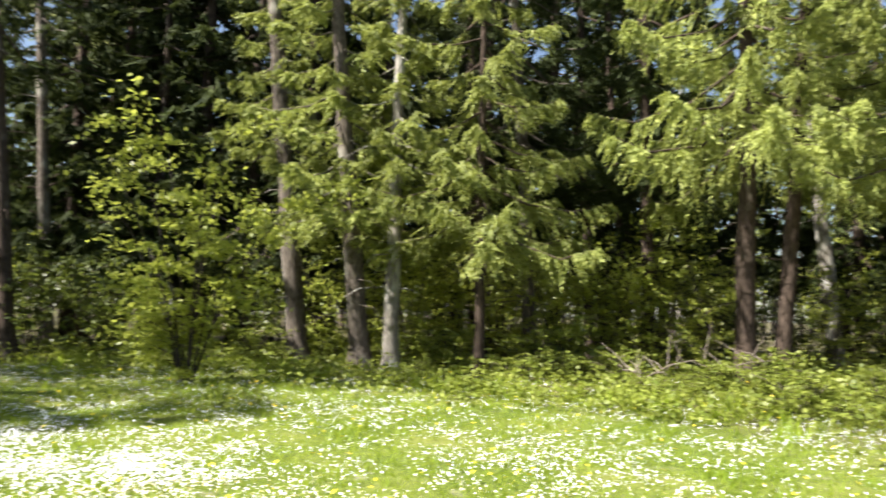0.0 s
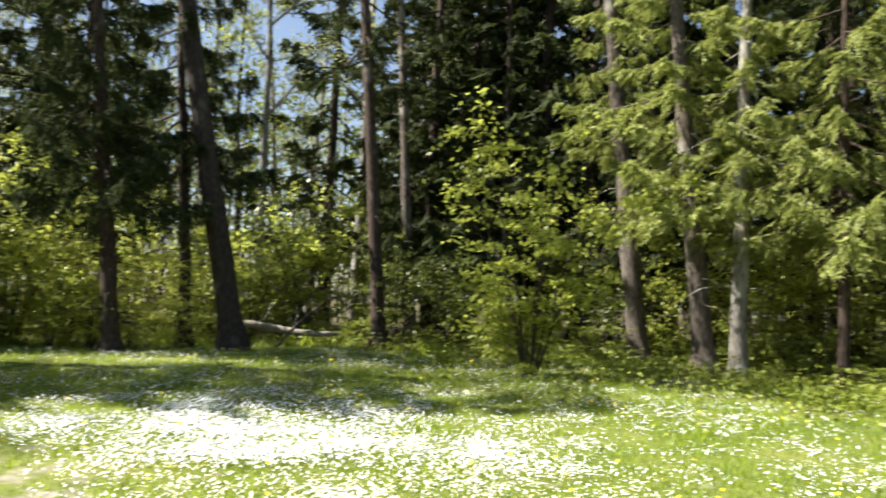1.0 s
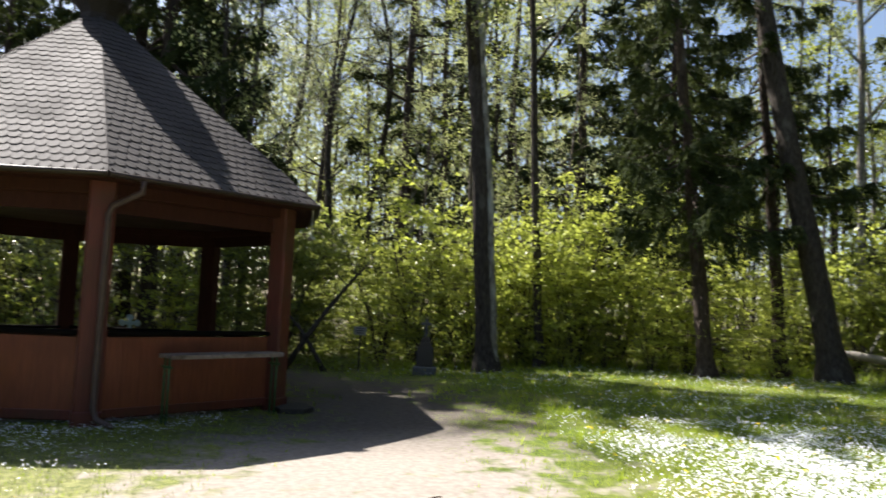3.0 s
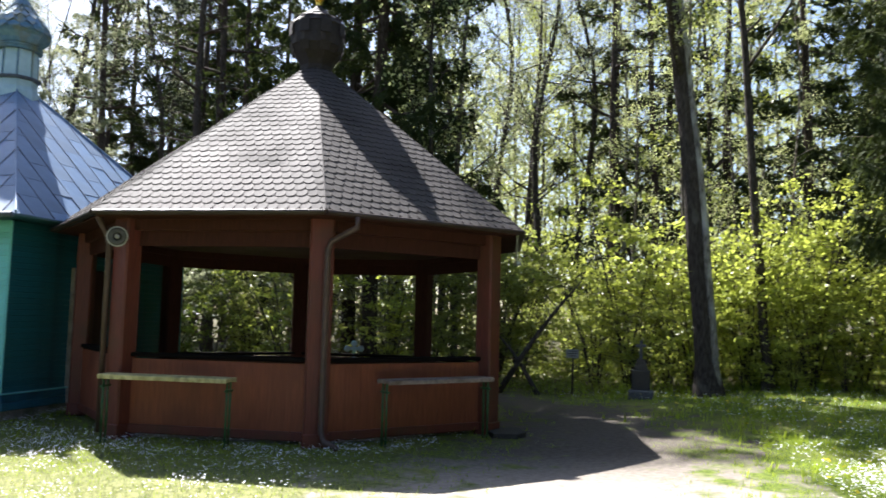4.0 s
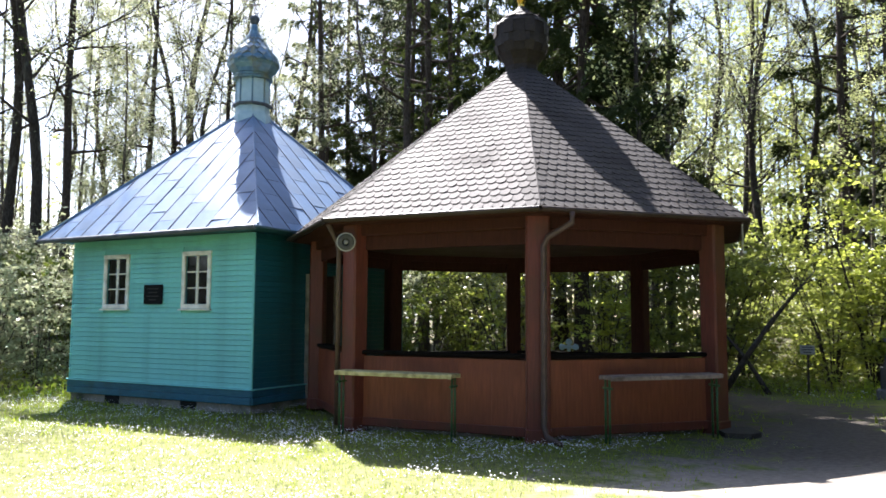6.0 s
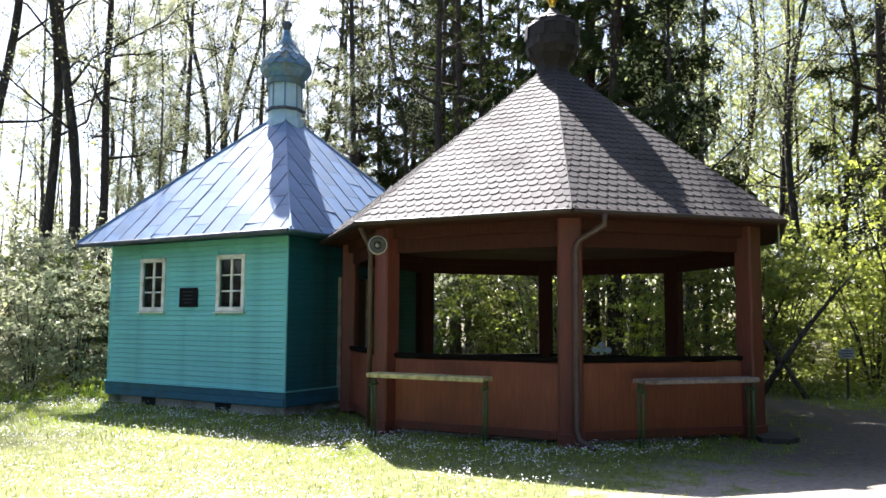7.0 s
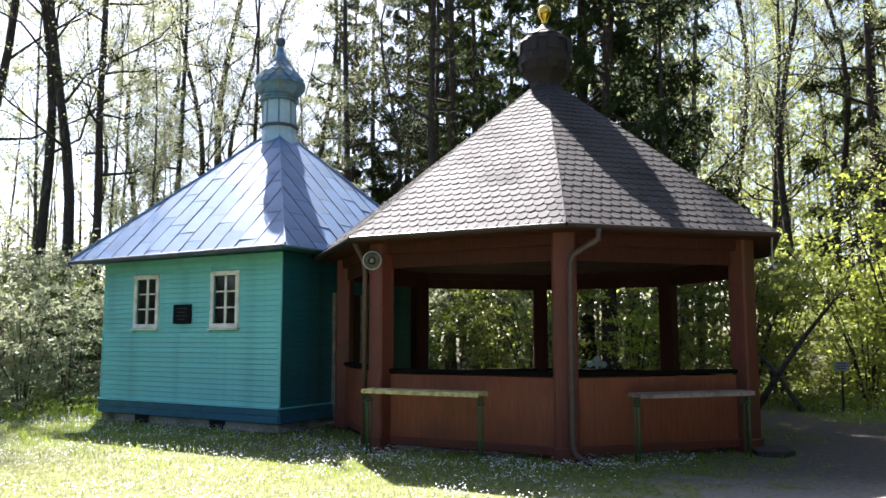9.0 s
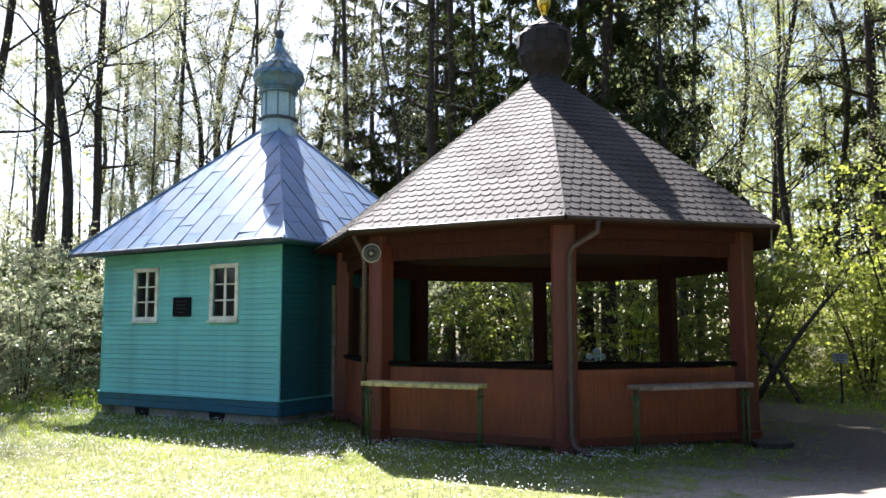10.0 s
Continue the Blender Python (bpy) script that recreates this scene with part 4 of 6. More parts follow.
def spruce(name, at, height, r, base, spread, twigs, shoots, needles, seed, lean=(0, 0), label="", group="spruces", bark=None, dead=10, branches=46, size=0.075, hang=0.5, crowd=1.5):
    """Trunk with drooping whorled boughs; side twigs hang from each bough, set with rows of needle shoots."""
    rr = random.Random(seed)
    tree = thing(name, grounded(at), label, "tree", group)
    pts = stem_points(height, lean, 0.15, seed)
    g = trunk_geo(pts, r, height)
    cs, ws = [], []
    for k in range(branches):
        f = ((k + rr.uniform(0, 0.8)) / branches) ** crowd
        z = base + (height - base) * f
        ang = k * 2.4 + rr.uniform(-0.4, 0.4)
        ln = spread * (1 - f * 0.86) ** 0.8 * rr.uniform(0.65, 1.12)
        o = on_stem(pts, z)
        d = Vector((math.cos(ang), math.sin(ang), 0))
        sag = ln * rr.uniform(0.28, 0.5) * (1 - 0.75 * f)
        path = [o + d * ln * s + Vector((0, 0, -sag * math.sin(s * 1.9) + 0.12 * ln * s * s)) for s in (0, 0.35, 0.7, 1.0)]
        g.tube(path, [max(0.012, 0.016 * ln), 0.012 * ln, 0.007 * ln, 0.004], 4, False)
        n = max(4, int(twigs * (ln / spread) ** 0.8))
        s = rng.uniform(0.1, 1.0, n) ** 0.7
        pa = np.array(path)
        seg = np.clip((s * 3).astype(int), 0, 2)
        fr = (s * 3 - seg)[:, None]
        root = pa[seg] * (1 - fr) + pa[seg + 1] * fr
        out, sd = np.array(d), np.array([-d.y, d.x, 0.0])
        sign = np.where(rng.random(n) < 0.5, -1.0, 1.0)[:, None]
        way = unit(out * rng.uniform(0.3, 0.9, (n, 1)) + sign * sd * rng.uniform(0.2, 1.0, (n, 1)) + np.array([0, 0, -1.0]) * rng.uniform(0.1, 2 * hang, (n, 1)))
        length = (0.2 + 0.3 * ln * (1.08 - s))[:, None] * rng.uniform(0.6, 1.15, (n, 1))
        t = (np.arange(shoots) + 0.5) / shoots
        drop = np.array([0, 0, -1.0]) * (length * hang * 0.5)[:, :, None] * (t ** 2)[None, :, None]
        c = root[:, None] + way[:, None] * (length * t)[:, :, None] + drop
        across = unit(np.cross(way, np.array([0, 0, 1.0]) + rng.normal(size=(n, 3)) * 0.25))
        alt = np.where(np.arange(shoots) % 2, -1.0, 1.0)[None, :, None]
        w = unit(way[:, None] * 0.75 + across[:, None] * alt * 0.75 + np.array([0, 0, -0.25]))
        c = c + w * size * 0.7
        cs.append(c.reshape(-1, 3))
        ws.append(w.reshape(-1, 3))
    for k in range(dead):
        z = rr.uniform(0.12, 1.0) * base + 0.4
        ang, ln = rr.uniform(0, 6.28), rr.uniform(0.4, 1.5)
        o = on_stem(pts, z)
        g.tube([o, o + Vector((math.cos(ang) * ln * 0.6, math.sin(ang) * ln * 0.6, -0.06 * ln)), o + Vector((math.cos(ang) * ln, math.sin(ang) * ln, -0.3 * ln))], [0.014, 0.009, 0.003], 3, False)
    part("trunk", g, bark or BARK_SPRUCE, tree, smooth=True)
    v, fc = leaf_quads(np.concatenate(cs), size, size * 0.26, 0.1, 0.1, np.concatenate(ws), True)
    part("crown", bulk_mesh("crown", v, fc, needles), None, tree)
    return tree


def broadleaf(name, at, height, r, base, spread, leaves, size, foliage, bark, seed, lean=(0, 0), label="", group="broadleaf trees", limbs=13, wobble=0.35, rise_of=0.9, category="tree", twigs=5, limb_r=0.4, fine=0, crook=0.0):
    """Trunk, forking limbs and twigs, and loose clusters of small leaves about the twigs."""
    rr = random.Random(seed)
    tree = thing(name, grounded(at), label, category, group)
    pts = stem_points(height, lean, wobble, seed)
    g = trunk_geo(pts, r, height, 8, 1.4)
    ends = []
    for k in range(limbs):
        f = (k + rr.uniform(0, 0.7)) / limbs
        z = base + (height * 0.97 - base) * f
        ang = k * 2.4 + rr.uniform(-0.6, 0.6)
        ln = spread * (1 - 0.55 * f) * rr.uniform(0.6, 1.15)
        o = on_stem(pts, z)
        d = Vector((math.cos(ang), math.sin(ang), rise_of * rr.uniform(0.5, 1.3))).normalized()
        side = Vector((-d.y, d.x, 0)) * rr.uniform(-0.25, 0.25)
        path = [o, o + d * ln * 0.35 + side * ln * 0.3, o + d * ln * 0.7 + side * ln * 0.2, o + d * ln + Vector((0, 0, 0.12 * ln)) - side * ln * 0.2]
        for q in path[1:3]:
            q += Vector((rr.uniform(-1, 1), rr.uniform(-1, 1), rr.uniform(-1, 1))) * ln * crook
        r0 = max(0.016, r * limb_r * (1 - 0.7 * f))
        g.tube(path, [r0, r0 * 0.7, r0 * 0.42, 0.006], 5, False)
        for j in range(twigs):
            q = path[1].lerp(path[2], rr.uniform(-0.4, 1)) if j < 0.6 * twigs else path[2].lerp(path[3], rr.uniform(0, 1))
            dd = (d + Vector((rr.uniform(-0.9, 0.9), rr.uniform(-0.9, 0.9), rr.uniform(-0.3, 0.7)))).normalized()
            l2 = ln * rr.uniform(0.25, 0.55)
            e = q + dd * l2
            g.tube([q, q.lerp(e, 0.5) + Vector((0, 0, 0.06 * l2)), e], [r0 * 0.35, r0 * 0.2, 0.004], 3, False)
            for _ in range(fine):
                p0 = q.lerp(e, rr.uniform(0.3, 1))
                g.tube([p0, p0 + (dd + Vector((rr.uniform(-1, 1), rr.uniform(-1, 1), rr.uniform(-0.5, 0.8)))).normalized() * l2 * rr.uniform(0.3, 0.6)], [0.007, 0.003], 3, False)
            ends += [(q.lerp(e, 0.45), l2 * 0.3), (e, l2 * 0.33), (q.lerp(e, 0.75), l2 * 0.3)]
        ends.append((path[3], ln * 0.18))
    part("trunk", g, bark, tree, smooth=True)
    if leaves:
        pick = rng.integers(0, len(ends), leaves)
        c = np.array([tuple(e[0]) for e in ends])[pick] + rng.normal(size=(leaves, 3)) * np.array([e[1] for e in ends])[pick, None] * np.array([1, 1, 0.75])
        v, fc = leaf_quads(c, size, size * 0.62, 0.1, 0.35)
        part("crown", bulk_mesh("crown", v, fc, foliage), None, tree)
    return tree


def shrub(name, at, height, spread, leaves, size, foliage, seed, label, stems=7, group="shrubs", bark=None):
    """Several thin stems from one foot, with layered sprays of leaves."""
    rr = random.Random(seed)
    sh = thing(name, grounded(at), label, "shrub", group)
    ends = []
    for k in range(stems):
        g = Geo()
        ang = k * 6.283 / stems + rr.uniform(-0.4, 0.4)
        out, h = spread * rr.uniform(0.25, 0.95), height * rr.uniform(0.6, 1.0)
        d = Vector((math.cos(ang), math.sin(ang), 0))
        path = [d * 0.08 - Vector((0, 0, 0.1)), d * out * 0.25 + Vector((0, 0, h * 0.35)), d * out * 0.6 + Vector((0, 0, h * 0.7)), d * out + Vector((0, 0, h))]
        g.tube(path, [0.024, 0.018, 0.012, 0.004], 5, False)
        for j in range(9):
            s = rr.uniform(0.08, 1)
            q = path[0].lerp(path[1], s * 3) if s < 0.33 else path[1].lerp(path[2], (s - 0.33) * 3) if s < 0.66 else path[2].lerp(path[3], min((s - 0.66) * 3, 1))
            a2 = rr.uniform(0, 6.28)
            l2 = spread * rr.uniform(0.25, 0.6)
            e = q + Vector((math.cos(a2) * l2, math.sin(a2) * l2, l2 * rr.uniform(-0.1, 0.5)))
            g.tube([q, e], [0.009, 0.003], 3, False)
            ends += [(q.lerp(e, t), l2 * 0.15) for t in (0.35, 0.55, 0.75, 1.0)]
        ends.append((path[3], spread * 0.12))
        part("stem", g, bark or BARK_ALDER, sh)
    pick = rng.integers(0, len(ends), leaves)
    c = np.array([tuple(e[0]) for e in ends])[pick] + rng.normal(size=(leaves, 3)) * np.array([e[1] for e in ends])[pick, None] * np.array([1, 1, 0.45])
    c[:, 2] = np.maximum(c[:, 2], 0.06)
    v, fc = leaf_quads(c, size, size * 0.66, 0.08, 0.3)
    part("foliage", bulk_mesh("foliage", v, fc, foliage), None, sh)
    return sh


def put(ob, x, y, turn, scale=1.0, tall=1.0):
    return copy_thing(ob, pose(x, y, float(rise(x, y)), 0, 0, turn) @ Matrix.Diagonal((scale, scale, scale * tall, 1)))


def polar(yaw, d):
    return (-math.sin(radians(yaw)) * d, math.cos(radians(yaw)) * d, 0.0)


# trees of the wood's edge: place, trunk radius, lean
DARK_L = "tall dark spruce with bare lower trunk at the wood's edge"
LIT_L = "spruce with sunlit drooping pale green boughs at the wood's edge"
spruce("spruce", (-3.39, 17.68, 0), 19, 0.24, 3.7, 2.3, 50, 17, NEEDLES_LIT, 11, (-0.085, -0.015), LIT_L, branches=80, bark=BARK_MID)
spruce("spruce", (-2.66, 17.3, 0), 15, 0.185, 4.8, 1.9, 36, 15, NEEDLES_LIT, 12, (0.012, 0), "spruce with pale grey lichened bark at the wood's edge", branches=48, bark=BARK_PALE)
spruce("spruce", (-5.27, 19.29, 0), 22, 0.26, 5.6, 1.7, 34, 15, NEEDLES_LIT, 13, (-0.09, -0.02), LIT_L, branches=70, bark=BARK_MID)
spruce("spruce", polar(2.3, 16.9), 14, 0.12, 3.5, 2.6, 52, 18, NEEDLES_LIT, 26, (-0.01, -0.01), "young spruce with sunlit drooping yellow-green boughs", branches=56, crowd=1.9, hang=0.7)
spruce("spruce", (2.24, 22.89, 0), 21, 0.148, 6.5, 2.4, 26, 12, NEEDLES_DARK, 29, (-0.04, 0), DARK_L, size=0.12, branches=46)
spruce("spruce", (5.72, 17.59, 0), 18, 0.185, 6.0, 2.8, 44, 17, NEEDLES_LIT, 28, (0.065, -0.02), LIT_L, branches=50, hang=0.9)
spruce("spruce", (4.93, 17.31, 0), 20, 0.23, 5.4, 3.5, 66, 20, NEEDLES_LIT, 15, (0.0, 0), LIT_L, branches=78, hang=1.0)
spruce("spruce", (8.3, 16.6, 0), 19, 0.24, 5.0, 3.4, 56, 18, NEEDLES_LIT, 16, (0.03, 0), LIT_L, branches=70, hang=1.0)
spruce("spruce", (11.0, 16.6, 0), 19, 0.24, 4.6, 3.5, 50, 16, NEEDLES_LIT, 17, (-0.03, 0), LIT_L, branches=64, hang=0.7)
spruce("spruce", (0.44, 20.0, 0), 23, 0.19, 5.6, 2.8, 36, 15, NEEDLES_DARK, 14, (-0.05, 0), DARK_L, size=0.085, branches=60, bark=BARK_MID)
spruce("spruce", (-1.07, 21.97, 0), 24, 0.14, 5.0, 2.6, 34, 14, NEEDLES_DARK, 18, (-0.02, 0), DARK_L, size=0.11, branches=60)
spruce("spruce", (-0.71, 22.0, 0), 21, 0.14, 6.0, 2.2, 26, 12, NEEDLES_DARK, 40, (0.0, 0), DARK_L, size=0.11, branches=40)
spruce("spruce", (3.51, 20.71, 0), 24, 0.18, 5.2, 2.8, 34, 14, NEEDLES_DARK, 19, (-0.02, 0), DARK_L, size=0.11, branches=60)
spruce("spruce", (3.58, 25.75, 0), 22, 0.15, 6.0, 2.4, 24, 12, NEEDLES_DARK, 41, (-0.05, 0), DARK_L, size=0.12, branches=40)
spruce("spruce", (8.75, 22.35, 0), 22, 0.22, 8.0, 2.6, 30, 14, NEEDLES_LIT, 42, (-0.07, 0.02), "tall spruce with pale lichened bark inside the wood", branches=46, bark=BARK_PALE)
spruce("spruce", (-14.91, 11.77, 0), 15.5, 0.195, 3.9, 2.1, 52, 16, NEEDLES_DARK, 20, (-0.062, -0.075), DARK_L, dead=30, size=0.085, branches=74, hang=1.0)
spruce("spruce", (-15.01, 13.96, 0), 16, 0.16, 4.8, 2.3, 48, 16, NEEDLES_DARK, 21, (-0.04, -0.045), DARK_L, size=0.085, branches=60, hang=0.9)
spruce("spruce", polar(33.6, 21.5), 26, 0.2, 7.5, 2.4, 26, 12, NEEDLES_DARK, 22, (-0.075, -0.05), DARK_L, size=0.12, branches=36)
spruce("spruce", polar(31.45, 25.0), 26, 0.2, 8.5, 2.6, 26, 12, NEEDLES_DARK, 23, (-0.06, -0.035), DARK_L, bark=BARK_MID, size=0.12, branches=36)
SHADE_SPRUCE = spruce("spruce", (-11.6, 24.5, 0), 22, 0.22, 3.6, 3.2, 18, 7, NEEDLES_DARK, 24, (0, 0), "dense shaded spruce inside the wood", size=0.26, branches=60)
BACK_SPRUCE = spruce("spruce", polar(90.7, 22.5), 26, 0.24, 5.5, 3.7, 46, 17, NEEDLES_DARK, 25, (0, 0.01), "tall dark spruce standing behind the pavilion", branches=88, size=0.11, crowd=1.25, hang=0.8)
for yaw, d, turn, k in ((92.2, 24.0, 80, 1.0), (89.0, 25.5, 205, 0.95), (102.1, 45.0, 290, 1.2), (105.3, 47.0, 20, 1.15), (99.4, 49.0, 150, 1.2), (103.6, 50.0, 100, 1.25), (107.4, 52.0, 230, 1.2), (97.6, 51.0, 60, 1.2), (110.2, 58.0, 330, 1.2)):
    x, y, _ = polar(yaw, d)
    put(BACK_SPRUCE, x, y, turn, k, 1.06 if d < 30 else 1.0)
for x, y, t, s in ((-9.2, 25.5, 40, 1.05), (-7.6, 27.5, 100, 1.1), (-13.2, 28.0, 150, 1.0), (-5.0, 29.0, 210, 1.0), (-2.2, 30.5, 20, 1.15), (11.5, 27.5, 130, 1.0),
                   (-23.5, 16.8, 60, 1.0), (-25.6, 14.4, 330, 1.0),
                   (-10.6, 22.6, 15, 0.8), (-7.8, 22.8, 95, 0.9), (-0.4, 27.0, 190, 0.95), (5.0, 27.0, 280, 0.9), (12.8, 22.5, 120, 0.9), (-4.2, 25.0, 330, 0.9), (-12.6, 24.2, 75, 1.05), (-14.2, 26.4, 310, 1.15), (-9.6, 23.6, 160, 1.1), (-6.4, 24.2, 260, 1.1), (-11.2, 27.4, 200, 1.2), (-16.8, 29.6, 30, 1.1), (-7.2, 30.6, 120, 1.2), (-2.6, 27.6, 70, 1.0), (1.4, 27.4, 140, 1.15), (3.4, 30.0, 20, 1.2), (-33.5, 22.0, 280, 1.25), (-24.0, 31.0, 25, 1.25), (-35.5, 16.0, 165, 1.2), (-36.5, 11.0, 205, 1.2), (14.5, 26.5, 60, 1.0), (8.6, 30.5, 10, 1.1), (-14.6, 30.5, 220, 1.1), (-8.0, 32.0, 170, 1.1), (-13.4, 22.8, 45, 1.0), (-11.0, 25.6, 290, 1.1), (-15.6, 27.6, 170, 1.15)):
    put(SHADE_SPRUCE, x, y, t, s)
# broadleaf trees with straight bare trunks
EDGE_L = "tall broadleaf tree with thin spring leaves at the clearing's edge"
broadleaf("alder", polar(66.8, 18.3), 24, 0.26, 7.0, 4.0, 7000, 0.06, LEAVES_TREE, BARK_ALDER, 31, (-0.03, -0.07), EDGE_L, wobble=0.2)
broadleaf("alder", polar(66.25, 18.2), 21, 0.1, 7.0, 2.6, 1600, 0.06, LEAVES_TREE, BARK_PALE, 32, (-0.03, -0.066), EDGE_L, wobble=0.2)
broadleaf("alder", polar(63.1, 19.5), 22, 0.12, 7.0, 3.0, 4500, 0.06, LEAVES_TREE, BARK_ALDER, 33, (-0.028, -0.056), EDGE_L, wobble=0.2)
broadleaf("alder", (-13.36, 13.93, 0), 25, 0.29, 11.0, 3.0, 900, 0.06, LEAVES_TREE, BARK_ALDER, 34, (-0.136, -0.132), "thick leaning dark-barked tree at the clearing's edge", wobble=0.15)
ALDER = broadleaf("alder", (-21.5, 23.7, 0), 24, 0.18, 8.0, 3.2, 2600, 0.08, LEAVES_TREE, BARK_PALE, 35, (-0.02, -0.02), "slender tree with pale bark and sparse young leaves")
ALDER_B = broadleaf("alder", (-36.5, 6.6, 0), 23, 0.16, 5.5, 4.2, 3400, 0.085, LEAVES_TREE, BARK_ALDER, 36, (0.0, 0.03), "forked woodland tree with sparse young leaves", limbs=17, twigs=8, fine=1, crook=0.1)
ALDER_C = broadleaf("alder", (-29.5, 12.5, 0), 21, 0.14, 4.0, 3.4, 3400, 0.085, LEAVES_YOUNG, BARK_ALDER, 37, (0.01, 0.0), "slim woodland tree in fresh yellow-green leaf", limbs=17)
BARE = broadleaf("bare_tree", polar(128.5, 30.0), 27, 0.22, 7.5, 5.6, 9000, 0.05, LEAVES_GREY, BARK_ALDER, 38, (0.0, 0.0), "dark nearly leafless tree with crooked limbs", "bare trees", limbs=15, wobble=1.2, rise_of=0.9, twigs=14, limb_r=0.27, fine=3, crook=0.13)
for yaw, d, turn, k in ((129.8, 31, 70, 1.0), (118.2, 50, 250, 1.45), (133.0, 33, 160, 1.1), (85.6, 35, 40, 0.9), (81.8, 38, 140, 0.95), (78.6, 34, 220, 0.85), (87.6, 40, 320, 1.0), (75.6, 37, 100, 0.9)):
    x, y, _ = polar(yaw, d)
    put(BARE, x, y, turn, k)
PINE = broadleaf("pine", polar(121.5, 42.0), 29, 0.2, 8.0, 2.6, 2600, 0.065, NEEDLES_DARK, BARK_SPRUCE, 39, (-0.01, 0.015), "straight pine with thin level boughs", "pines", limbs=24, wobble=0.1, rise_of=0.15)
for yaw, d, turn, k in ((126.2, 30, 120, 0.9), (116.4, 43, 30, 0.9), (109.3, 38, 200, 1.05), (73.4, 33.0, 40, 1.0), (70.4, 34.0, 140, 0.95), (103.2, 27.0, 75, 0.9), (101.9, 28.5, 260, 0.95)):
    x, y, _ = polar(yaw, d)
    put(PINE, x, y, turn, k)
rr = random.Random(5)
# deeper rows of the wood
deep = []
for ring, (d0, d1, count) in enumerate(((27, 36, 36), (36, 50, 36), (50, 72, 30))):
    for k in range(count):
        yaw = -38 + (k + rr.uniform(0.1, 0.9)) * 186 / count
        deep.append((yaw, rr.uniform(d0, d1)))
for yaw, d in deep:
    if 74 < yaw < 100 and d < 40:
        continue
    if 57 < yaw < 82 and d < 36:
        d += 9
    x, y, _ = polar(yaw, d)
    if yaw > 104 and (rr.random() < 0.6 or 0.8 * x + 0.6 * y > -31):
        continue
    if 110 < yaw < 123 and d < 54:
        continue
    if yaw > 104 and d < 44:
        kind = BARE
    elif yaw > 104:
        kind = rr.choice((BARE, PINE, ALDER, ALDER_B))
    elif yaw > 94:
        kind = rr.choice((PINE, SHADE_SPRUCE))
    elif yaw > 55:
        kind = rr.choice((ALDER, ALDER_B, ALDER_C, ALDER_C, SHADE_SPRUCE if d > 34 and yaw < 75 else ALDER_B))
    elif yaw > 36:
        kind = rr.choice((ALDER, ALDER_C, ALDER_B, ALDER, ALDER_C))
    else:
        kind = rr.choice((SHADE_SPRUCE, SHADE_SPRUCE, ALDER, ALDER_C, PINE) if yaw > 9 else (SHADE_SPRUCE, ALDER, ALDER_C, ALDER_C, ALDER_B))
    put(kind, x, y, rr.uniform(0, 360), rr.uniform(0.8, 1.1), rr.uniform(0.9, 1.1))
# more slender crooked trees beyond the chapel
for yaw, d, turn in ((114.0, 46, 40), (124.0, 50, 20), (111.4, 45, 210), (117.2, 44, 300), (120.2, 47, 95), (126.6, 46, 160), (112.6, 55, 15), (122.4, 56, 260)):
    x, y, _ = polar(yaw, d)
    put(BARE, x, y, turn, 0.85 + 0.35 * rr.random(), rr.uniform(0.85, 1.05))
# light-leaved young trees that fill the gaps between them
BIRCH = broadleaf("birch", polar(123.0, 36.0), 19, 0.09, 2.2, 3.0, 9000, 0.05, LEAVES_GREY, BARK_MID, 44, (0.01, 0), "slim young birch with a haze of small pale leaves", "birches", limbs=22, twigs=7, fine=1)
for k in range(15):
    x, y, _ = polar(110 + 29 * (k + rr.random()) / 15, rr.uniform(36, 56))
    put(BIRCH, x, y, rr.uniform(0, 360), rr.uniform(0.75, 1.15), rr.uniform(0.85, 1.15))
# tall light-leaved trees past the pavilion, and nearer ones that dapple the path
LIGHT = broadleaf("birch", polar(79.0, 40.0), 24, 0.12, 3.0, 3.4, 4800, 0.058, LEAVES_PALE, BARK_MID, 45, (0.0, 0.01), "tall slender tree hazy with light spring leaves", "birches", limbs=24, twigs=7, fine=1, crook=0.08)
for k in range(16):
    x, y, _ = polar(58 + 31 * (k + rr.random()) / 16, rr.uniform(38, 54))
    put(LIGHT, x, y, rr.uniform(0, 360), rr.uniform(0.85, 1.2), rr.uniform(0.9, 1.15))
for yaw, d, turn, k in ((84.5, 23.0, 30, 0.85), (87.0, 24.5, 250, 0.9), (65.2, 23.5, 200, 0.5), (68.4, 22.6, 70, 0.58), (72.0, 25.5, 310, 0.55), (61.5, 24.5, 20, 0.5)):
    x, y, _ = polar(yaw, d)
    put(LIGHT, x, y, turn, k)
broadleaf("ash", polar(86.6, 21.4), 15, 0.1, 3.0, 3.2, 3200, 0.065, LEAVES_PALE, BARK_ALDER, 46, (0.0, 0.02), "young tree in full fresh leaf beside the path", limbs=20, twigs=7, fine=1, crook=0.1)
# unseen spruces added behind the camera to hold back skylight
REAR = spruce("spruce", (9.0, -22.0, 0), 20, 0.22, 1.5, 3.6, 12, 4, NEEDLES_DARK, 61, (0, 0), "unseen spruce added behind the camera to block skylight", size=0.42, branches=50)
for k in range(34):
    yaw = 158 + 168 * (k + rr.random()) / 34
    x, y, _ = polar(yaw, rr.uniform(30, 44))
    put(REAR, x, y, rr.uniform(0, 360), rr.uniform(1.1, 1.4))
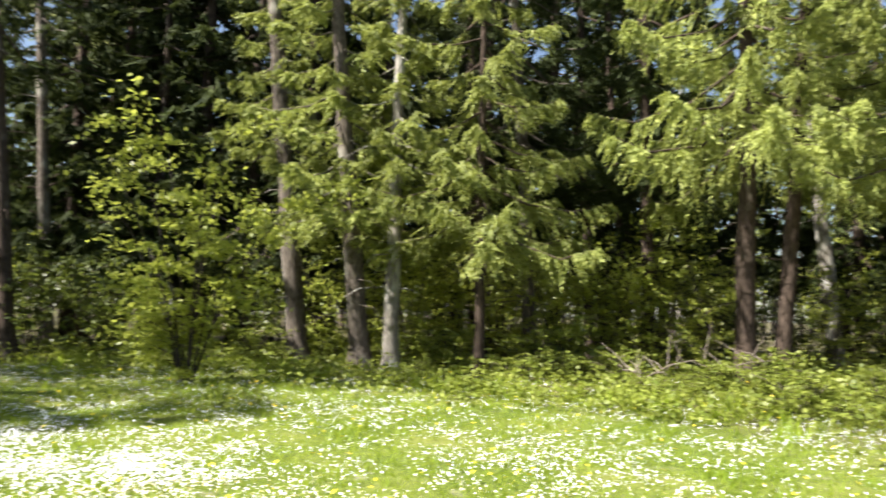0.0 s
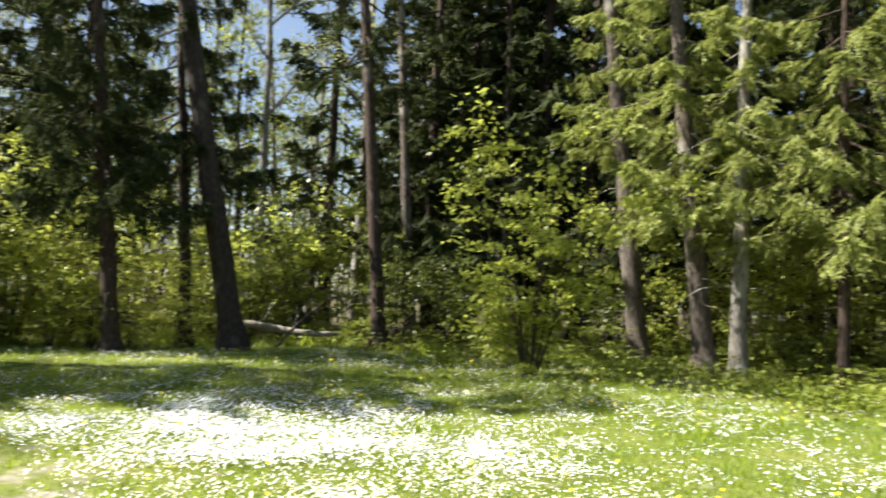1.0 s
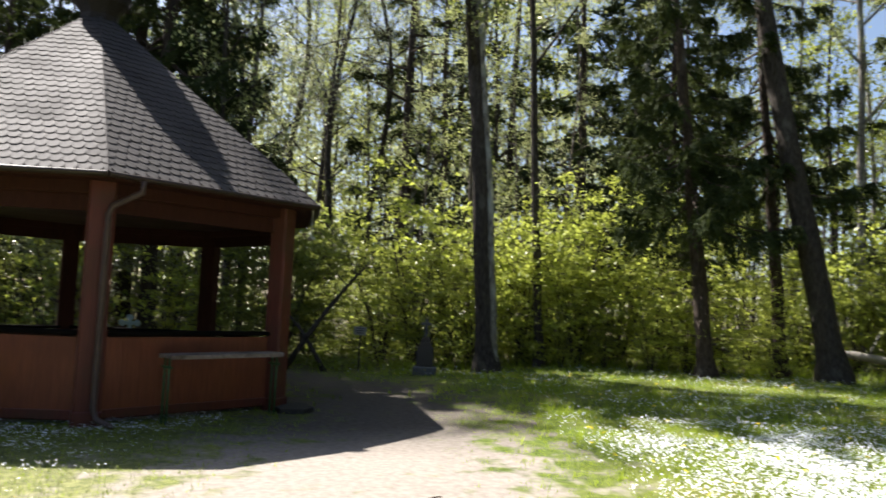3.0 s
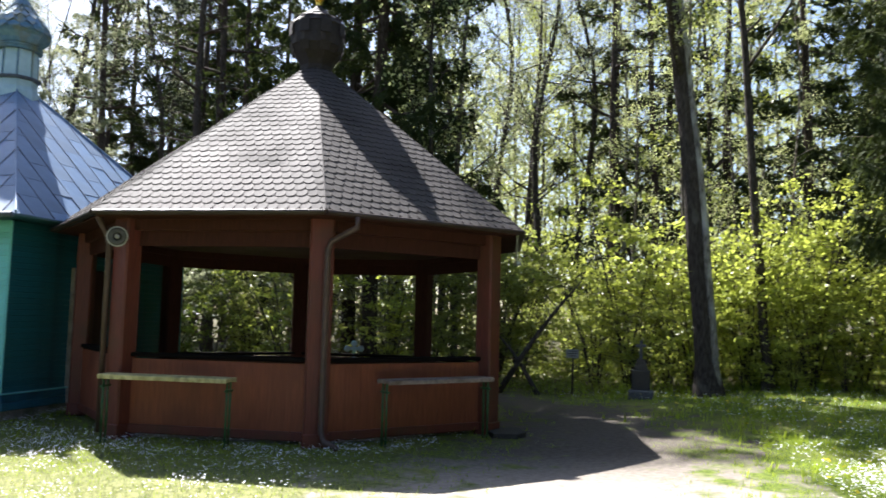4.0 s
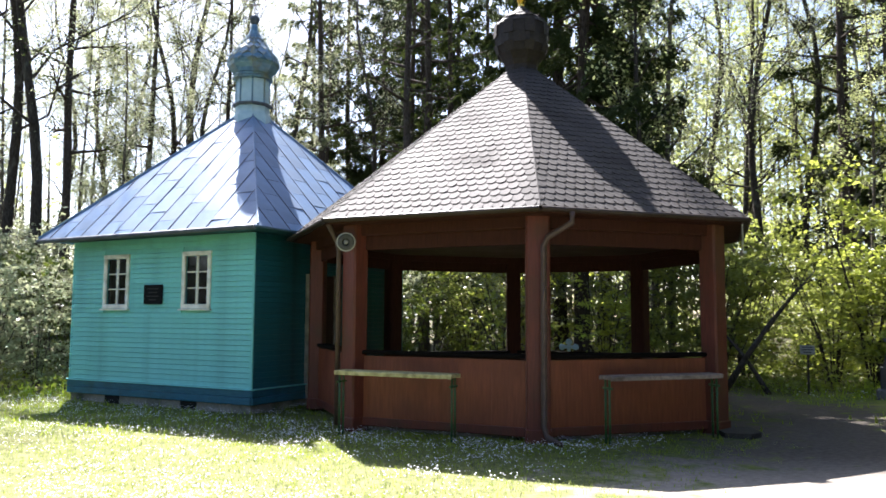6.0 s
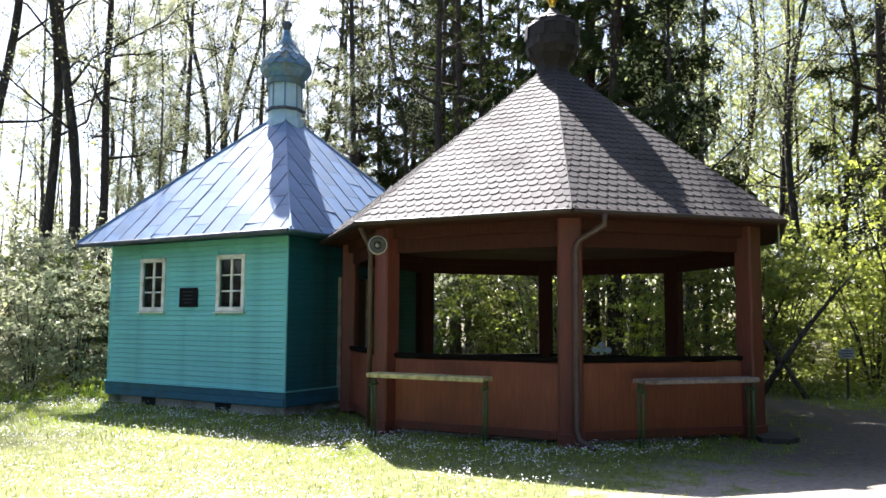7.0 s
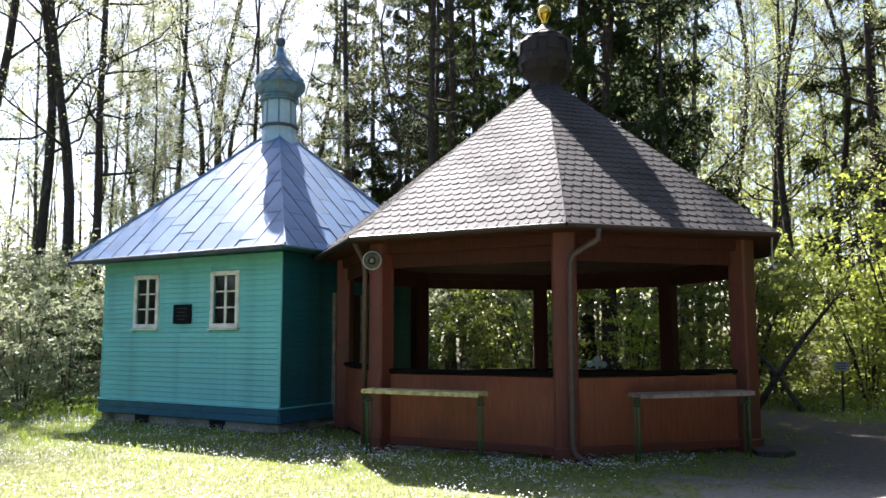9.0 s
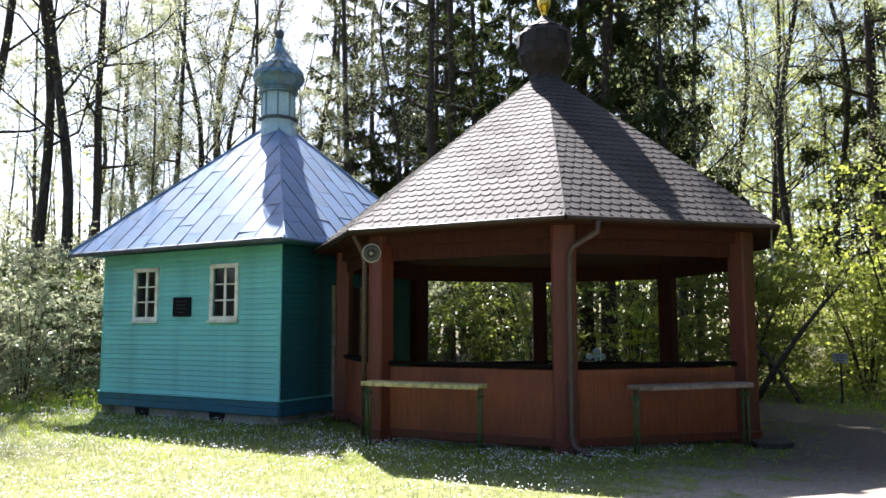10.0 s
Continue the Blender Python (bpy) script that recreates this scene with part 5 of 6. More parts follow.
# far rows that close the view
def far_woods():
    g = Geo()
    dim, pale = [], []
    for k in range(520):
        yaw, d = -42 + 196 * (k + rr.random()) / 520, rr.uniform(66, 110)
        x, y, _ = polar(yaw, d)
        h = rr.uniform(19, 30) if yaw < 92 else rr.uniform(9, 18)
        lx, ly = rr.uniform(-0.6, 0.6), rr.uniform(-0.6, 0.6)
        g.tube([(x, y, -0.2), (x + lx * 0.5, y + ly * 0.5, h * 0.5), (x + lx, y + ly, h)], [rr.uniform(0.12, 0.24), 0.12, 0.03], 4, False)
        n = 150 if yaw < 92 else 50
        z = h * rng.uniform(0.03, 1.0, n) ** 0.8
        sp = (0.6 + 2.0 * np.sin(np.pi * np.clip(z / h, 0.1, 1.0)))[:, None]
        # leaves coloured dim where the woods lie dark, pale towards the light
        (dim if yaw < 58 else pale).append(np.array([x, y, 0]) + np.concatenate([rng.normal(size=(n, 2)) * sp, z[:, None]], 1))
    woods = thing("far_woods", (0, 0, 0), "dense far woodland closing the view all round", "woodland", kind="stuff")
    part("far_trunks", g, BARK_ALDER, woods)["kind"] = "stuff"
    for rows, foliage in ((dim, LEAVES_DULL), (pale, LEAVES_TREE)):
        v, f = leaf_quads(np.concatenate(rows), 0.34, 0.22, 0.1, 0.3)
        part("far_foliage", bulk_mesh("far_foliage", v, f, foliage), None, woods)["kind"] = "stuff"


far_woods()
# undergrowth
LIT_S = "bright yellow-green young shrub in the sun"
SHADE_S = "leafy green undergrowth shrub in the wood"
shrub("shrub", polar(22.8, 15.3), 4.8, 2.2, 5600, 0.062, LEAVES_YOUNG, 51, LIT_S, 11)
HAZEL = shrub("shrub", (-19.2, 10.8, 0), 4.2, 2.3, 2000, 0.071, LEAVES_YOUNG, 52, LIT_S, 9)
HAZEL_B = shrub("shrub", (-20.0, 6.4, 0), 5.6, 2.4, 2400, 0.069, LEAVES_YOUNG, 53, LIT_S, 9)
BUSH = shrub("shrub", (-21.5, 3.2, 0), 4.8, 2.4, 3000, 0.064, LEAVES_BUSH, 57, "backlit green bush with thin stems at the wood's edge", 10)
LOW = shrub("shrub", (-6.0, 18.2, 0), 1.1, 1.1, 1300, 0.05, HERBS, 54, "low leafy scrub at the wood's edge", 7)
WILLOW = shrub("shrub", polar(128, 24.5), 4.4, 2.3, 3200, 0.063, LEAVES_GREY, 56, "pale grey-green backlit shrub at the wood's edge", 8)
SHADY = shrub("shrub", (-12.0, 21.8, 0), 3.0, 2.0, 1800, 0.07, LEAVES_DULL, 55, SHADE_S, 8)
for k in range(26):
    yaw = 37 + 62 * (k + rr.random()) / 26
    d = rr.uniform(19.6, 25) if yaw > 58 else rr.uniform(22, 28) if yaw > 46 else rr.uniform(25.5, 30)
    x, y, _ = polar(yaw, d)
    put(rr.choice((HAZEL, HAZEL_B, HAZEL) if yaw < 66 else (BUSH, BUSH, HAZEL_B)), x, y, rr.uniform(0, 360), rr.uniform(0.5, 1.15), rr.uniform(0.8, 1.2))
for k in range(18):
    yaw, d = -30 + 178 * (k + rr.random()) / 18, rr.uniform(27, 36)
    x, y, _ = polar(yaw, d)
    put(rr.choice((HAZEL, HAZEL_B, SHADY)) if yaw < 66 else BUSH if yaw < 98 else WILLOW, x, y, rr.uniform(0, 360), rr.uniform(0.8, 1.25))
for k in range(22):
    yaw, d = -28 + 64 * (k + rr.random()) / 22, rr.uniform(20.5, 26)
    x, y, _ = polar(yaw, d)
    put(rr.choice((SHADY, LOW, HAZEL, HAZEL) if yaw < 9 else (SHADY, SHADY, LOW)), x, y, rr.uniform(0, 360), rr.uniform(0.7, 1.0))
for k in range(22):
    yaw, d = 101 + 46 * (k + rr.random()) / 22, rr.uniform(21.5, 30)
    x, y, _ = polar(yaw, d)
    put(rr.choice((WILLOW, WILLOW, SHADY)), x, y, rr.uniform(0, 360), rr.uniform(0.7, 1.25), rr.uniform(0.9, 1.3))
for k in range(40):
    yaw = -26 + 60 * (k + rr.random()) / 40
    edge = float(np.interp(yaw, [-26, -22, -10, 0, 10, 20, 35], [10.8, 11.0, 13.2, 14.8, 16.2, 19.0, 21.5]))
    x, y, _ = polar(yaw, edge + rr.uniform(0.2, 4.0))
    put(LOW, x, y, rr.uniform(0, 360), rr.uniform(0.35, 1.0), rr.uniform(0.6, 1.3))


# sunlit low shrubs before the spruces, and backlit bushes behind the pavilion
for yaw, d, turn, s in ((34.5, 25.6, 155, 0.85), (38.6, 26.4, 270, 1.1), (42.6, 25.2, 205, 0.75), (47.5, 21.2, 330, 0.6), (53.0, 19.8, 110, 0.6), (13.8, 21.5, 20, 0.8), (10.6, 20.8, 140, 0.75), (7.4, 20.2, 10, 0.7), (4.6, 21.0, 95, 0.85), (0.8, 20.6, 200, 0.7), (-3.0, 20.2, 310, 0.75), (-6.5, 20.6, 60, 0.8), (-10.0, 20.4, 190, 0.7), (-14.0, 20.2, 300, 0.75)):
    x, y, _ = polar(yaw, d)
    put(HAZEL, x, y, turn, s, 1.1)
for yaw, d, turn, s in ((54.5, 21.6, 15, 0.95), (57.8, 21.0, 100, 1.05), (60.5, 20.4, 190, 0.9), (64.0, 20.6, 280, 1.0), (67.8, 19.8, 40, 0.85), (69.6, 21.5, 220, 1.15), (49.0, 23.0, 310, 0.9), (45.8, 24.5, 60, 0.9), (47.2, 19.8, 30, 0.42), (50.6, 20.2, 150, 0.4), (55.4, 19.5, 250, 0.45), (58.6, 19.9, 330, 0.4), (61.6, 19.3, 90, 0.42), (64.6, 19.7, 210, 0.45)):
    x, y, _ = polar(yaw, d)
    put(HAZEL_B if turn % 20 else HAZEL, x, y, turn, s, 0.95)
for yaw, d, turn, s in ((88.0, 23.0, 30, 0.8), (91.5, 25.0, 120, 0.9), (95.0, 22.5, 210, 0.75), (99.5, 31.0, 300, 0.9), (104.5, 25.5, 160, 0.9), (127.6, 20.6, 20, 0.62), (130.2, 19.8, 130, 0.7), (125.6, 22.0, 250, 0.6), (132.8, 20.5, 300, 0.7)):
    x, y, _ = polar(yaw, d)
    put(WILLOW, x, y, turn, s)
for k in range(12):
    x, y, _ = polar(66 + 20 * (k + rr.random()) / 12, rr.uniform(23.5, 29))
    put(rr.choice((SHADY, BUSH)), x, y, rr.uniform(0, 360), rr.uniform(0.5, 0.8), 0.7)


# ---- grass, herbs and flowers ----
def scatter(count, yaw0, yaw1, d0, d1, keep):
    yaw = np.radians(rng.uniform(yaw0, yaw1, count))
    d = np.sqrt(rng.uniform(d0 * d0, d1 * d1, count))
    x, y = -np.sin(yaw) * d, np.cos(yaw) * d
    sel = rng.random(count) < keep(x, y)
    return x[sel], y[sel]


def lumps(x, y, s=1.0):
    return 0.5 + 0.25 * (np.sin(2.1 * s * x + 1.3 * np.sin(1.1 * s * y)) + np.sin(1.7 * s * y + 1.9 * np.sin(0.8 * s * x + 1)))


def inside_buildings(x, y):
    a = np.hypot(x - PAV_AT.x, y - PAV_AT.y) < 3.5
    q = np.stack([x - CHAPEL_AT.x, y - CHAPEL_AT.y], -1)
    inv = np.linalg.inv(np.array([[FRONT.x, SIDE.x], [FRONT.y, SIDE.y]]))
    st = q @ inv.T
    b = (st[..., 0] > -0.02) & (st[..., 0] < FRONT_LEN) & (st[..., 1] > 0) & (st[..., 1] < SIDE_LEN)
    return a | b


def blades(x, y, height, width, per):
    n = len(x) * per
    cx = np.repeat(x, per) + rng.normal(size=n) * 0.035
    cy = np.repeat(y, per) + rng.normal(size=n) * 0.035
    z = rise(cx, cy) - 0.01
    h = height * rng.uniform(0.4, 1.2, n)
    a = rng.uniform(0, 6.283, n)
    lean = rng.uniform(0.1, 0.8, n) * h
    ux, uy = np.cos(a), np.sin(a)
    w = width * rng.uniform(0.6, 1.2, n)
    base = np.stack([cx, cy, z], 1)
    side = np.stack([-uy * w, ux * w, 0 * w], 1)
    tip = base + np.stack([ux * lean, uy * lean, h], 1)
    v = np.stack([base - side, base + side, tip], 1).reshape(-1, 3)
    return v, np.arange(n * 3).reshape(-1, 3)


def grass_keep(x, y):
    return np.where(inside_buildings(x, y), 0, (1 - sandy(x, y)) ** 2 * (1 - 0.8 * wooded(x, y)) * (1 - 0.8 * dimmed(x, y)) * (0.55 + 0.45 * lumps(x, y)))


x, y = scatter(46000, -28, 138, 5.0, 12.0, grass_keep)
v1, f1 = blades(x, y, 0.058, 0.0055, 4)
x, y = scatter(30000, -28, 140, 12.0, 24.0, grass_keep)
v2, f2 = blades(x, y, 0.11, 0.011, 3)
va = np.concatenate([v1, v2]).reshape(-1, 3, 3)
washed = rng.random(len(va)) < 0.8 * pale_lawn(va[:, 0, 0], va[:, 0, 1])
vd = va[washed].reshape(-1, 3)
solo("lawn_grass", bulk_mesh("lawn_grass", vd, np.arange(len(vd)).reshape(-1, 3), PALE_GRASS), None, "short lawn grass with sun glare put into its pale colour", "grass", kind="stuff")
va = va[~washed].reshape(-1, 3)
solo("meadow_grass", bulk_mesh("meadow_grass", va, np.arange(len(va)).reshape(-1, 3), GRASS), None, "short sunlit meadow grass of mixed greens", "grass", kind="stuff")


def daisy_keep(x, y):
    yaw, d = np.degrees(np.arctan2(-x, y)), np.hypot(x, y)
    patch = np.interp(yaw, [-30, 5, 22, 32, 54, 62, 70, 100, 140], [0.6, 0.65, 0.65, 0.6, 0.5, 0.3, 0.16, 0.7, 0.8])
    patch = patch * np.interp(d, [5, 7.5, 9, 12, 15, 18, 21], [1, 1, 0.6, 0.5, 0.4, 0.4, 0.05])
    drift = np.clip(1.25 - np.hypot((x + 5.9) / 3.4, (y - 6.6) / 3.0) - 1.1 * (lumps(x, y, 1.3) - 0.5), 0, 1)
    patch = np.maximum(patch, 1.15 * drift)
    near = np.maximum(np.clip(1.2 - np.abs(np.hypot(x - PAV_AT.x, y - PAV_AT.y) - 4.3) / 0.9, 0, 1) * (y < 1.4), 0)
    patch = np.maximum(patch, 0.9 * near * (x > -14.5))
    front = (x - CHAPEL_AT.x) * -FRONT.y + (y - CHAPEL_AT.y) * FRONT.x
    patch = np.maximum(patch, 0.7 * np.clip(1.3 - np.abs(front - 0.9), 0, 1) * (yaw > 100) * (yaw < 128))
    return np.where(inside_buildings(x, y), 0, np.clip(patch * np.clip(0.55 * lumps(x, y, 0.8) + 0.75 * lumps(x + 3, y - 2, 2.9) - 0.15, 0.02, 1) ** 1.3, 0, 1) * np.clip((-0.5 - inside_track(x, y)) / 1.3, 0, 1))


def discs(x, y, r, lift, sides=6):
    n = len(x)
    z = rise(x, y) + lift * rng.uniform(0.6, 1.3, n)
    rad = r * rng.uniform(0.75, 1.2, n)
    tx, ty = rng.normal(size=n) * 0.3, rng.normal(size=n) * 0.3
    k = np.arange(sides) * 2 * np.pi / sides
    ph = rng.uniform(0, 6.28, n)[:, None]
    ox, oy = np.cos(k + ph) * rad[:, None], np.sin(k + ph) * rad[:, None]
    v = np.stack([x[:, None] + ox, y[:, None] + oy, z[:, None] + ox * tx[:, None] + oy * ty[:, None]], -1).reshape(-1, 3)
    return v, np.arange(n * sides).reshape(-1, sides), z


x, y = scatter(480000, -28, 138, 5.0, 20.0, daisy_keep)
x2, y2 = scatter(120000, 18, 64, 5.0, 11.5, lambda x, y: 0.5 * np.clip(1.15 - np.hypot((x + 5.9) / 3.2, (y - 6.4) / 2.8) - 1.1 * (lumps(x + 1, y, 1.5) - 0.5), 0, 1) * np.clip(0.3 + lumps(x, y, 2.2), 0, 1) * np.clip((-0.5 - inside_track(x, y)) / 1.3, 0, 1))
x, y = np.concatenate([x, x2]), np.concatenate([y, y2])
v, f, z = discs(x, y, np.interp(np.degrees(np.arctan2(-x, y)), [80, 95], [0.0125, 0.009]), 0.07, 4)
solo("daisies", bulk_mesh("daisies", v, f, DAISY), None, "thick scatter of small white daisies in the grass", "daisies", kind="stuff")
sel = np.hypot(x, y) < 7.5
v, f, _ = discs(x[sel], y[sel], 0.004, 0.0, 5)
v[:, 2] += np.repeat(z[sel] - rise(x[sel], y[sel]), 5) + 0.003
solo("daisy_centres", bulk_mesh("daisy_centres", v, f, YOLK), None, "yellow centres of the meadow daisies", "daisies", kind="stuff")
x, y = scatter(1700, -28, 75, 5.0, 18.0, lambda x, y: np.where(sandy(x, y) < 0.3, 0.55, 0))
v, f, _ = discs(x, y, 0.02, 0.12, 8)
solo("dandelions", bulk_mesh("dandelions", v, f, DANDELION), None, "scattered bright yellow dandelions in the meadow", "dandelions", kind="stuff")
# short sparse grass creeping over the path's margin
x, y = scatter(60000, 18, 100, 5.0, 12.0, lambda x, y: np.clip(1 - np.abs(inside_track(x, y) - 0.15) / 0.75, 0, 1) * np.clip(lumps(x + 1, y + 4, 1.2) * 2.2 - 0.95, 0, 1) * np.clip(0.25 + lumps(x, y, 4.3), 0, 1))
v, f = blades(x, y, 0.035, 0.005, 3)
solo("margin_grass", bulk_mesh("margin_grass", v, f, PALE_GRASS), None, "sparse trodden grass along the sandy path", "grass", kind="stuff")
# longer tufts standing in the meadow
x, y = scatter(9000, -28, 76, 5.0, 15.0, lambda x, y: (1 - sandy(x, y)) ** 2 * np.clip(lumps(x + 2, y + 1, 1.7) * 1.5 - 0.35, 0, 1))
v, f = blades(x, y, 0.13, 0.008, 5)
solo("grass_tufts", bulk_mesh("grass_tufts", v, f, GRASS), None, "longer green tufts standing in the meadow", "grass", kind="stuff")
# leafy herbs along the wood's edge and under the trees
x, y = scatter(30000, -28, 140, 9.5, 30.0, lambda x, y: np.where(inside_buildings(x, y), 0, np.clip(wooded(x, y) * 1.6 - 0.1, 0, 1) * np.clip(lumps(x, y, 0.6) * 1.6, 0.1, 1) * np.clip(1.3 - np.hypot(x, y) / 34, 0.2, 1)))
n = 7
c = np.stack([np.repeat(x, n), np.repeat(y, n), 0 * np.repeat(x, n)], 1) + rng.normal(size=(len(x) * n, 3)) * np.array([0.12, 0.12, 0])
c[:, 2] = rise(c[:, 0], c[:, 1]) + np.abs(rng.normal(size=len(c))) * 0.16 + 0.03
v, f = leaf_quads(c, 0.055, 0.035, 0.05, 0.5)
solo("woodland_herbs", bulk_mesh("woodland_herbs", v, f, HERBS), None, "low leafy herbs covering the woodland floor", "undergrowth", kind="stuff")
# sunlit herbs and bramble before the spruces
x, y = scatter(11000, -27, 30, 11.5, 20.0, lambda x, y: np.clip(1.2 - np.abs(wooded(x, y) - 0.45) * 2.4, 0, 1) * np.clip(lumps(x + 3, y, 1.4) * 1.7 - 0.3, 0.02, 1))
c = np.stack([np.repeat(x, n), np.repeat(y, n), 0 * np.repeat(x, n)], 1) + rng.normal(size=(len(x) * n, 3)) * np.array([0.1, 0.1, 0])
c[:, 2] = rise(c[:, 0], c[:, 1]) + np.abs(rng.normal(size=len(c))) * 0.2 * np.repeat(0.4 + lumps(x, y, 2.3), n) + 0.03
v, f = leaf_quads(c, 0.05, 0.032, 0.05, 0.5)
solo("edge_herbs", bulk_mesh("edge_herbs", v, f, HERBS), None, "leafy bramble and herbs in the sun at the wood's edge", "undergrowth", kind="stuff")
# taller rank grass and herbs where the meadow meets the trees
x, y = scatter(26000, -28, 138, 10.0, 27.0, lambda x, y: np.where(inside_buildings(x, y), 0, np.clip(1.0 - np.abs(wooded(x, y) - 0.55) * 2.2, 0, 1) * np.clip(lumps(x + 5, y, 0.9) * 1.5 - 0.1, 0.05, 1) * (1 - sandy(x, y)) ** 2))
v, f = blades(x, y, 0.34, 0.016, 4)
solo("edge_grass", bulk_mesh("edge_grass", v, f, GRASS), None, "taller rank grass along the edge of the trees", "grass", kind="stuff")


# ---- small things about the clearing ----
def build_gravestone():
    x, y, _ = polar(71.26, 17.5)
    st = thing("gravestone", (x, y, float(rise(x, y)) - 0.06), "dark polished gravestone with a stone cross on a grey base", "gravestone", turn=70)
    part("base", Geo().box((0.6, 0.45, 0.3), Matrix.Translation((0, 0, 0.12)), 0.03), GREY_STONE, st)
    part("stele", Geo().box((0.44, 0.22, 0.48), Matrix.Translation((0, 0, 0.5)), 0.02).prism([(-0.17, 0), (0.17, 0), (0.09, 0.26), (-0.09, 0.26)], 0.2, Matrix.Translation((0, 0, 0.73))), GRANITE, st, "dark polished granite stele")
    part("cross", Geo().box((0.07, 0.07, 0.46), Matrix.Translation((0, 0, 1.2)), 0.01).box((0.25, 0.065, 0.07), Matrix.Translation((0, 0, 1.3)), 0.01), GREY_STONE, st, "small grey stone cross")
    st.scale = (0.87, 0.87, 0.9)
    return st


def build_grave_cross():
    x, y, _ = polar(91.6, 19.2)
    cr = thing("grave_cross", (x, y, float(rise(x, y)) + 0.25), "pale blue painted grave cross with rounded arms", "grave cross", turn=92)
    part("upright", Geo().box((0.08, 0.05, 1.1), Matrix.Translation((0, 0, 0.21)), 0.012), CROSS_BLUE, cr)
    part("arm", Geo().box((0.32, 0.045, 0.08), Matrix.Translation((0, 0, 0.68)), 0.012), CROSS_BLUE, cr)
    for dx, dz in ((-0.16, 0.68), (0.16, 0.68), (0, 0.8)):
        part("lobe", Geo().lathe([(0.06, -0.025), (0.075, -0.01), (0.075, 0.01), (0.06, 0.025)], 14, Matrix.Translation((dx, 0, dz)) @ pose(0, 0, 0, 90)), CROSS_BLUE, cr)


def build_sign():
    x, y, _ = polar(76.0, 18.8)
    sg = thing("notice_sign", (x, y, float(rise(x, y))), "small white notice board on a thin post by the path", "sign", turn=76)
    part("post", Geo().tube([(0, 0, -0.1), (0.01, 0, 1.05)], 0.025, 8), BARK_ALDER, sg)
    board = part("board", Geo().box((0.29, 0.02, 0.2), Matrix.Translation((0, -0.03, 0.94)), 0.004), SIGN_WHITE, sg, "white sheet board")
    for k, w in enumerate((0.2, 0.23, 0.16)):
        part("lettering", Geo().box((w, 0.002, 0.018), Matrix.Translation((0, -0.0415, 1.0 - k * 0.055))), LETTER, board)


def build_log():
    a, b = Vector(polar(44.2, 22.5)), Vector(polar(36.7, 21.5))
    a.z, b.z = 0.5, 0.32
    pts = [a.lerp(b, t) + Vector((0, 0, 0.05 * math.sin(t * 7))) for t in (0, 0.2, 0.4, 0.6, 0.8, 1.0)]
    lg = thing("fallen_log", grounded(pts[3]), "pale barkless fallen trunk lying in the grass", "log")
    o = Vector((pts[3].x, pts[3].y, 0))
    part("trunk", Geo().tube([p - o for p in pts], [0.1, 0.1, 0.1, 0.095, 0.08, 0.06], 10), LOG_WOOD, lg, smooth=True)
    for t, ang in ((0.3, 0.9), (0.62, 2.1)):
        q = a.lerp(b, t) - o
        part("stub", Geo().tube([q, q + Vector((math.cos(ang) * 0.3, math.sin(ang) * 0.3, 0.7))], [0.035, 0.008], 6), BARK_PALE, lg)


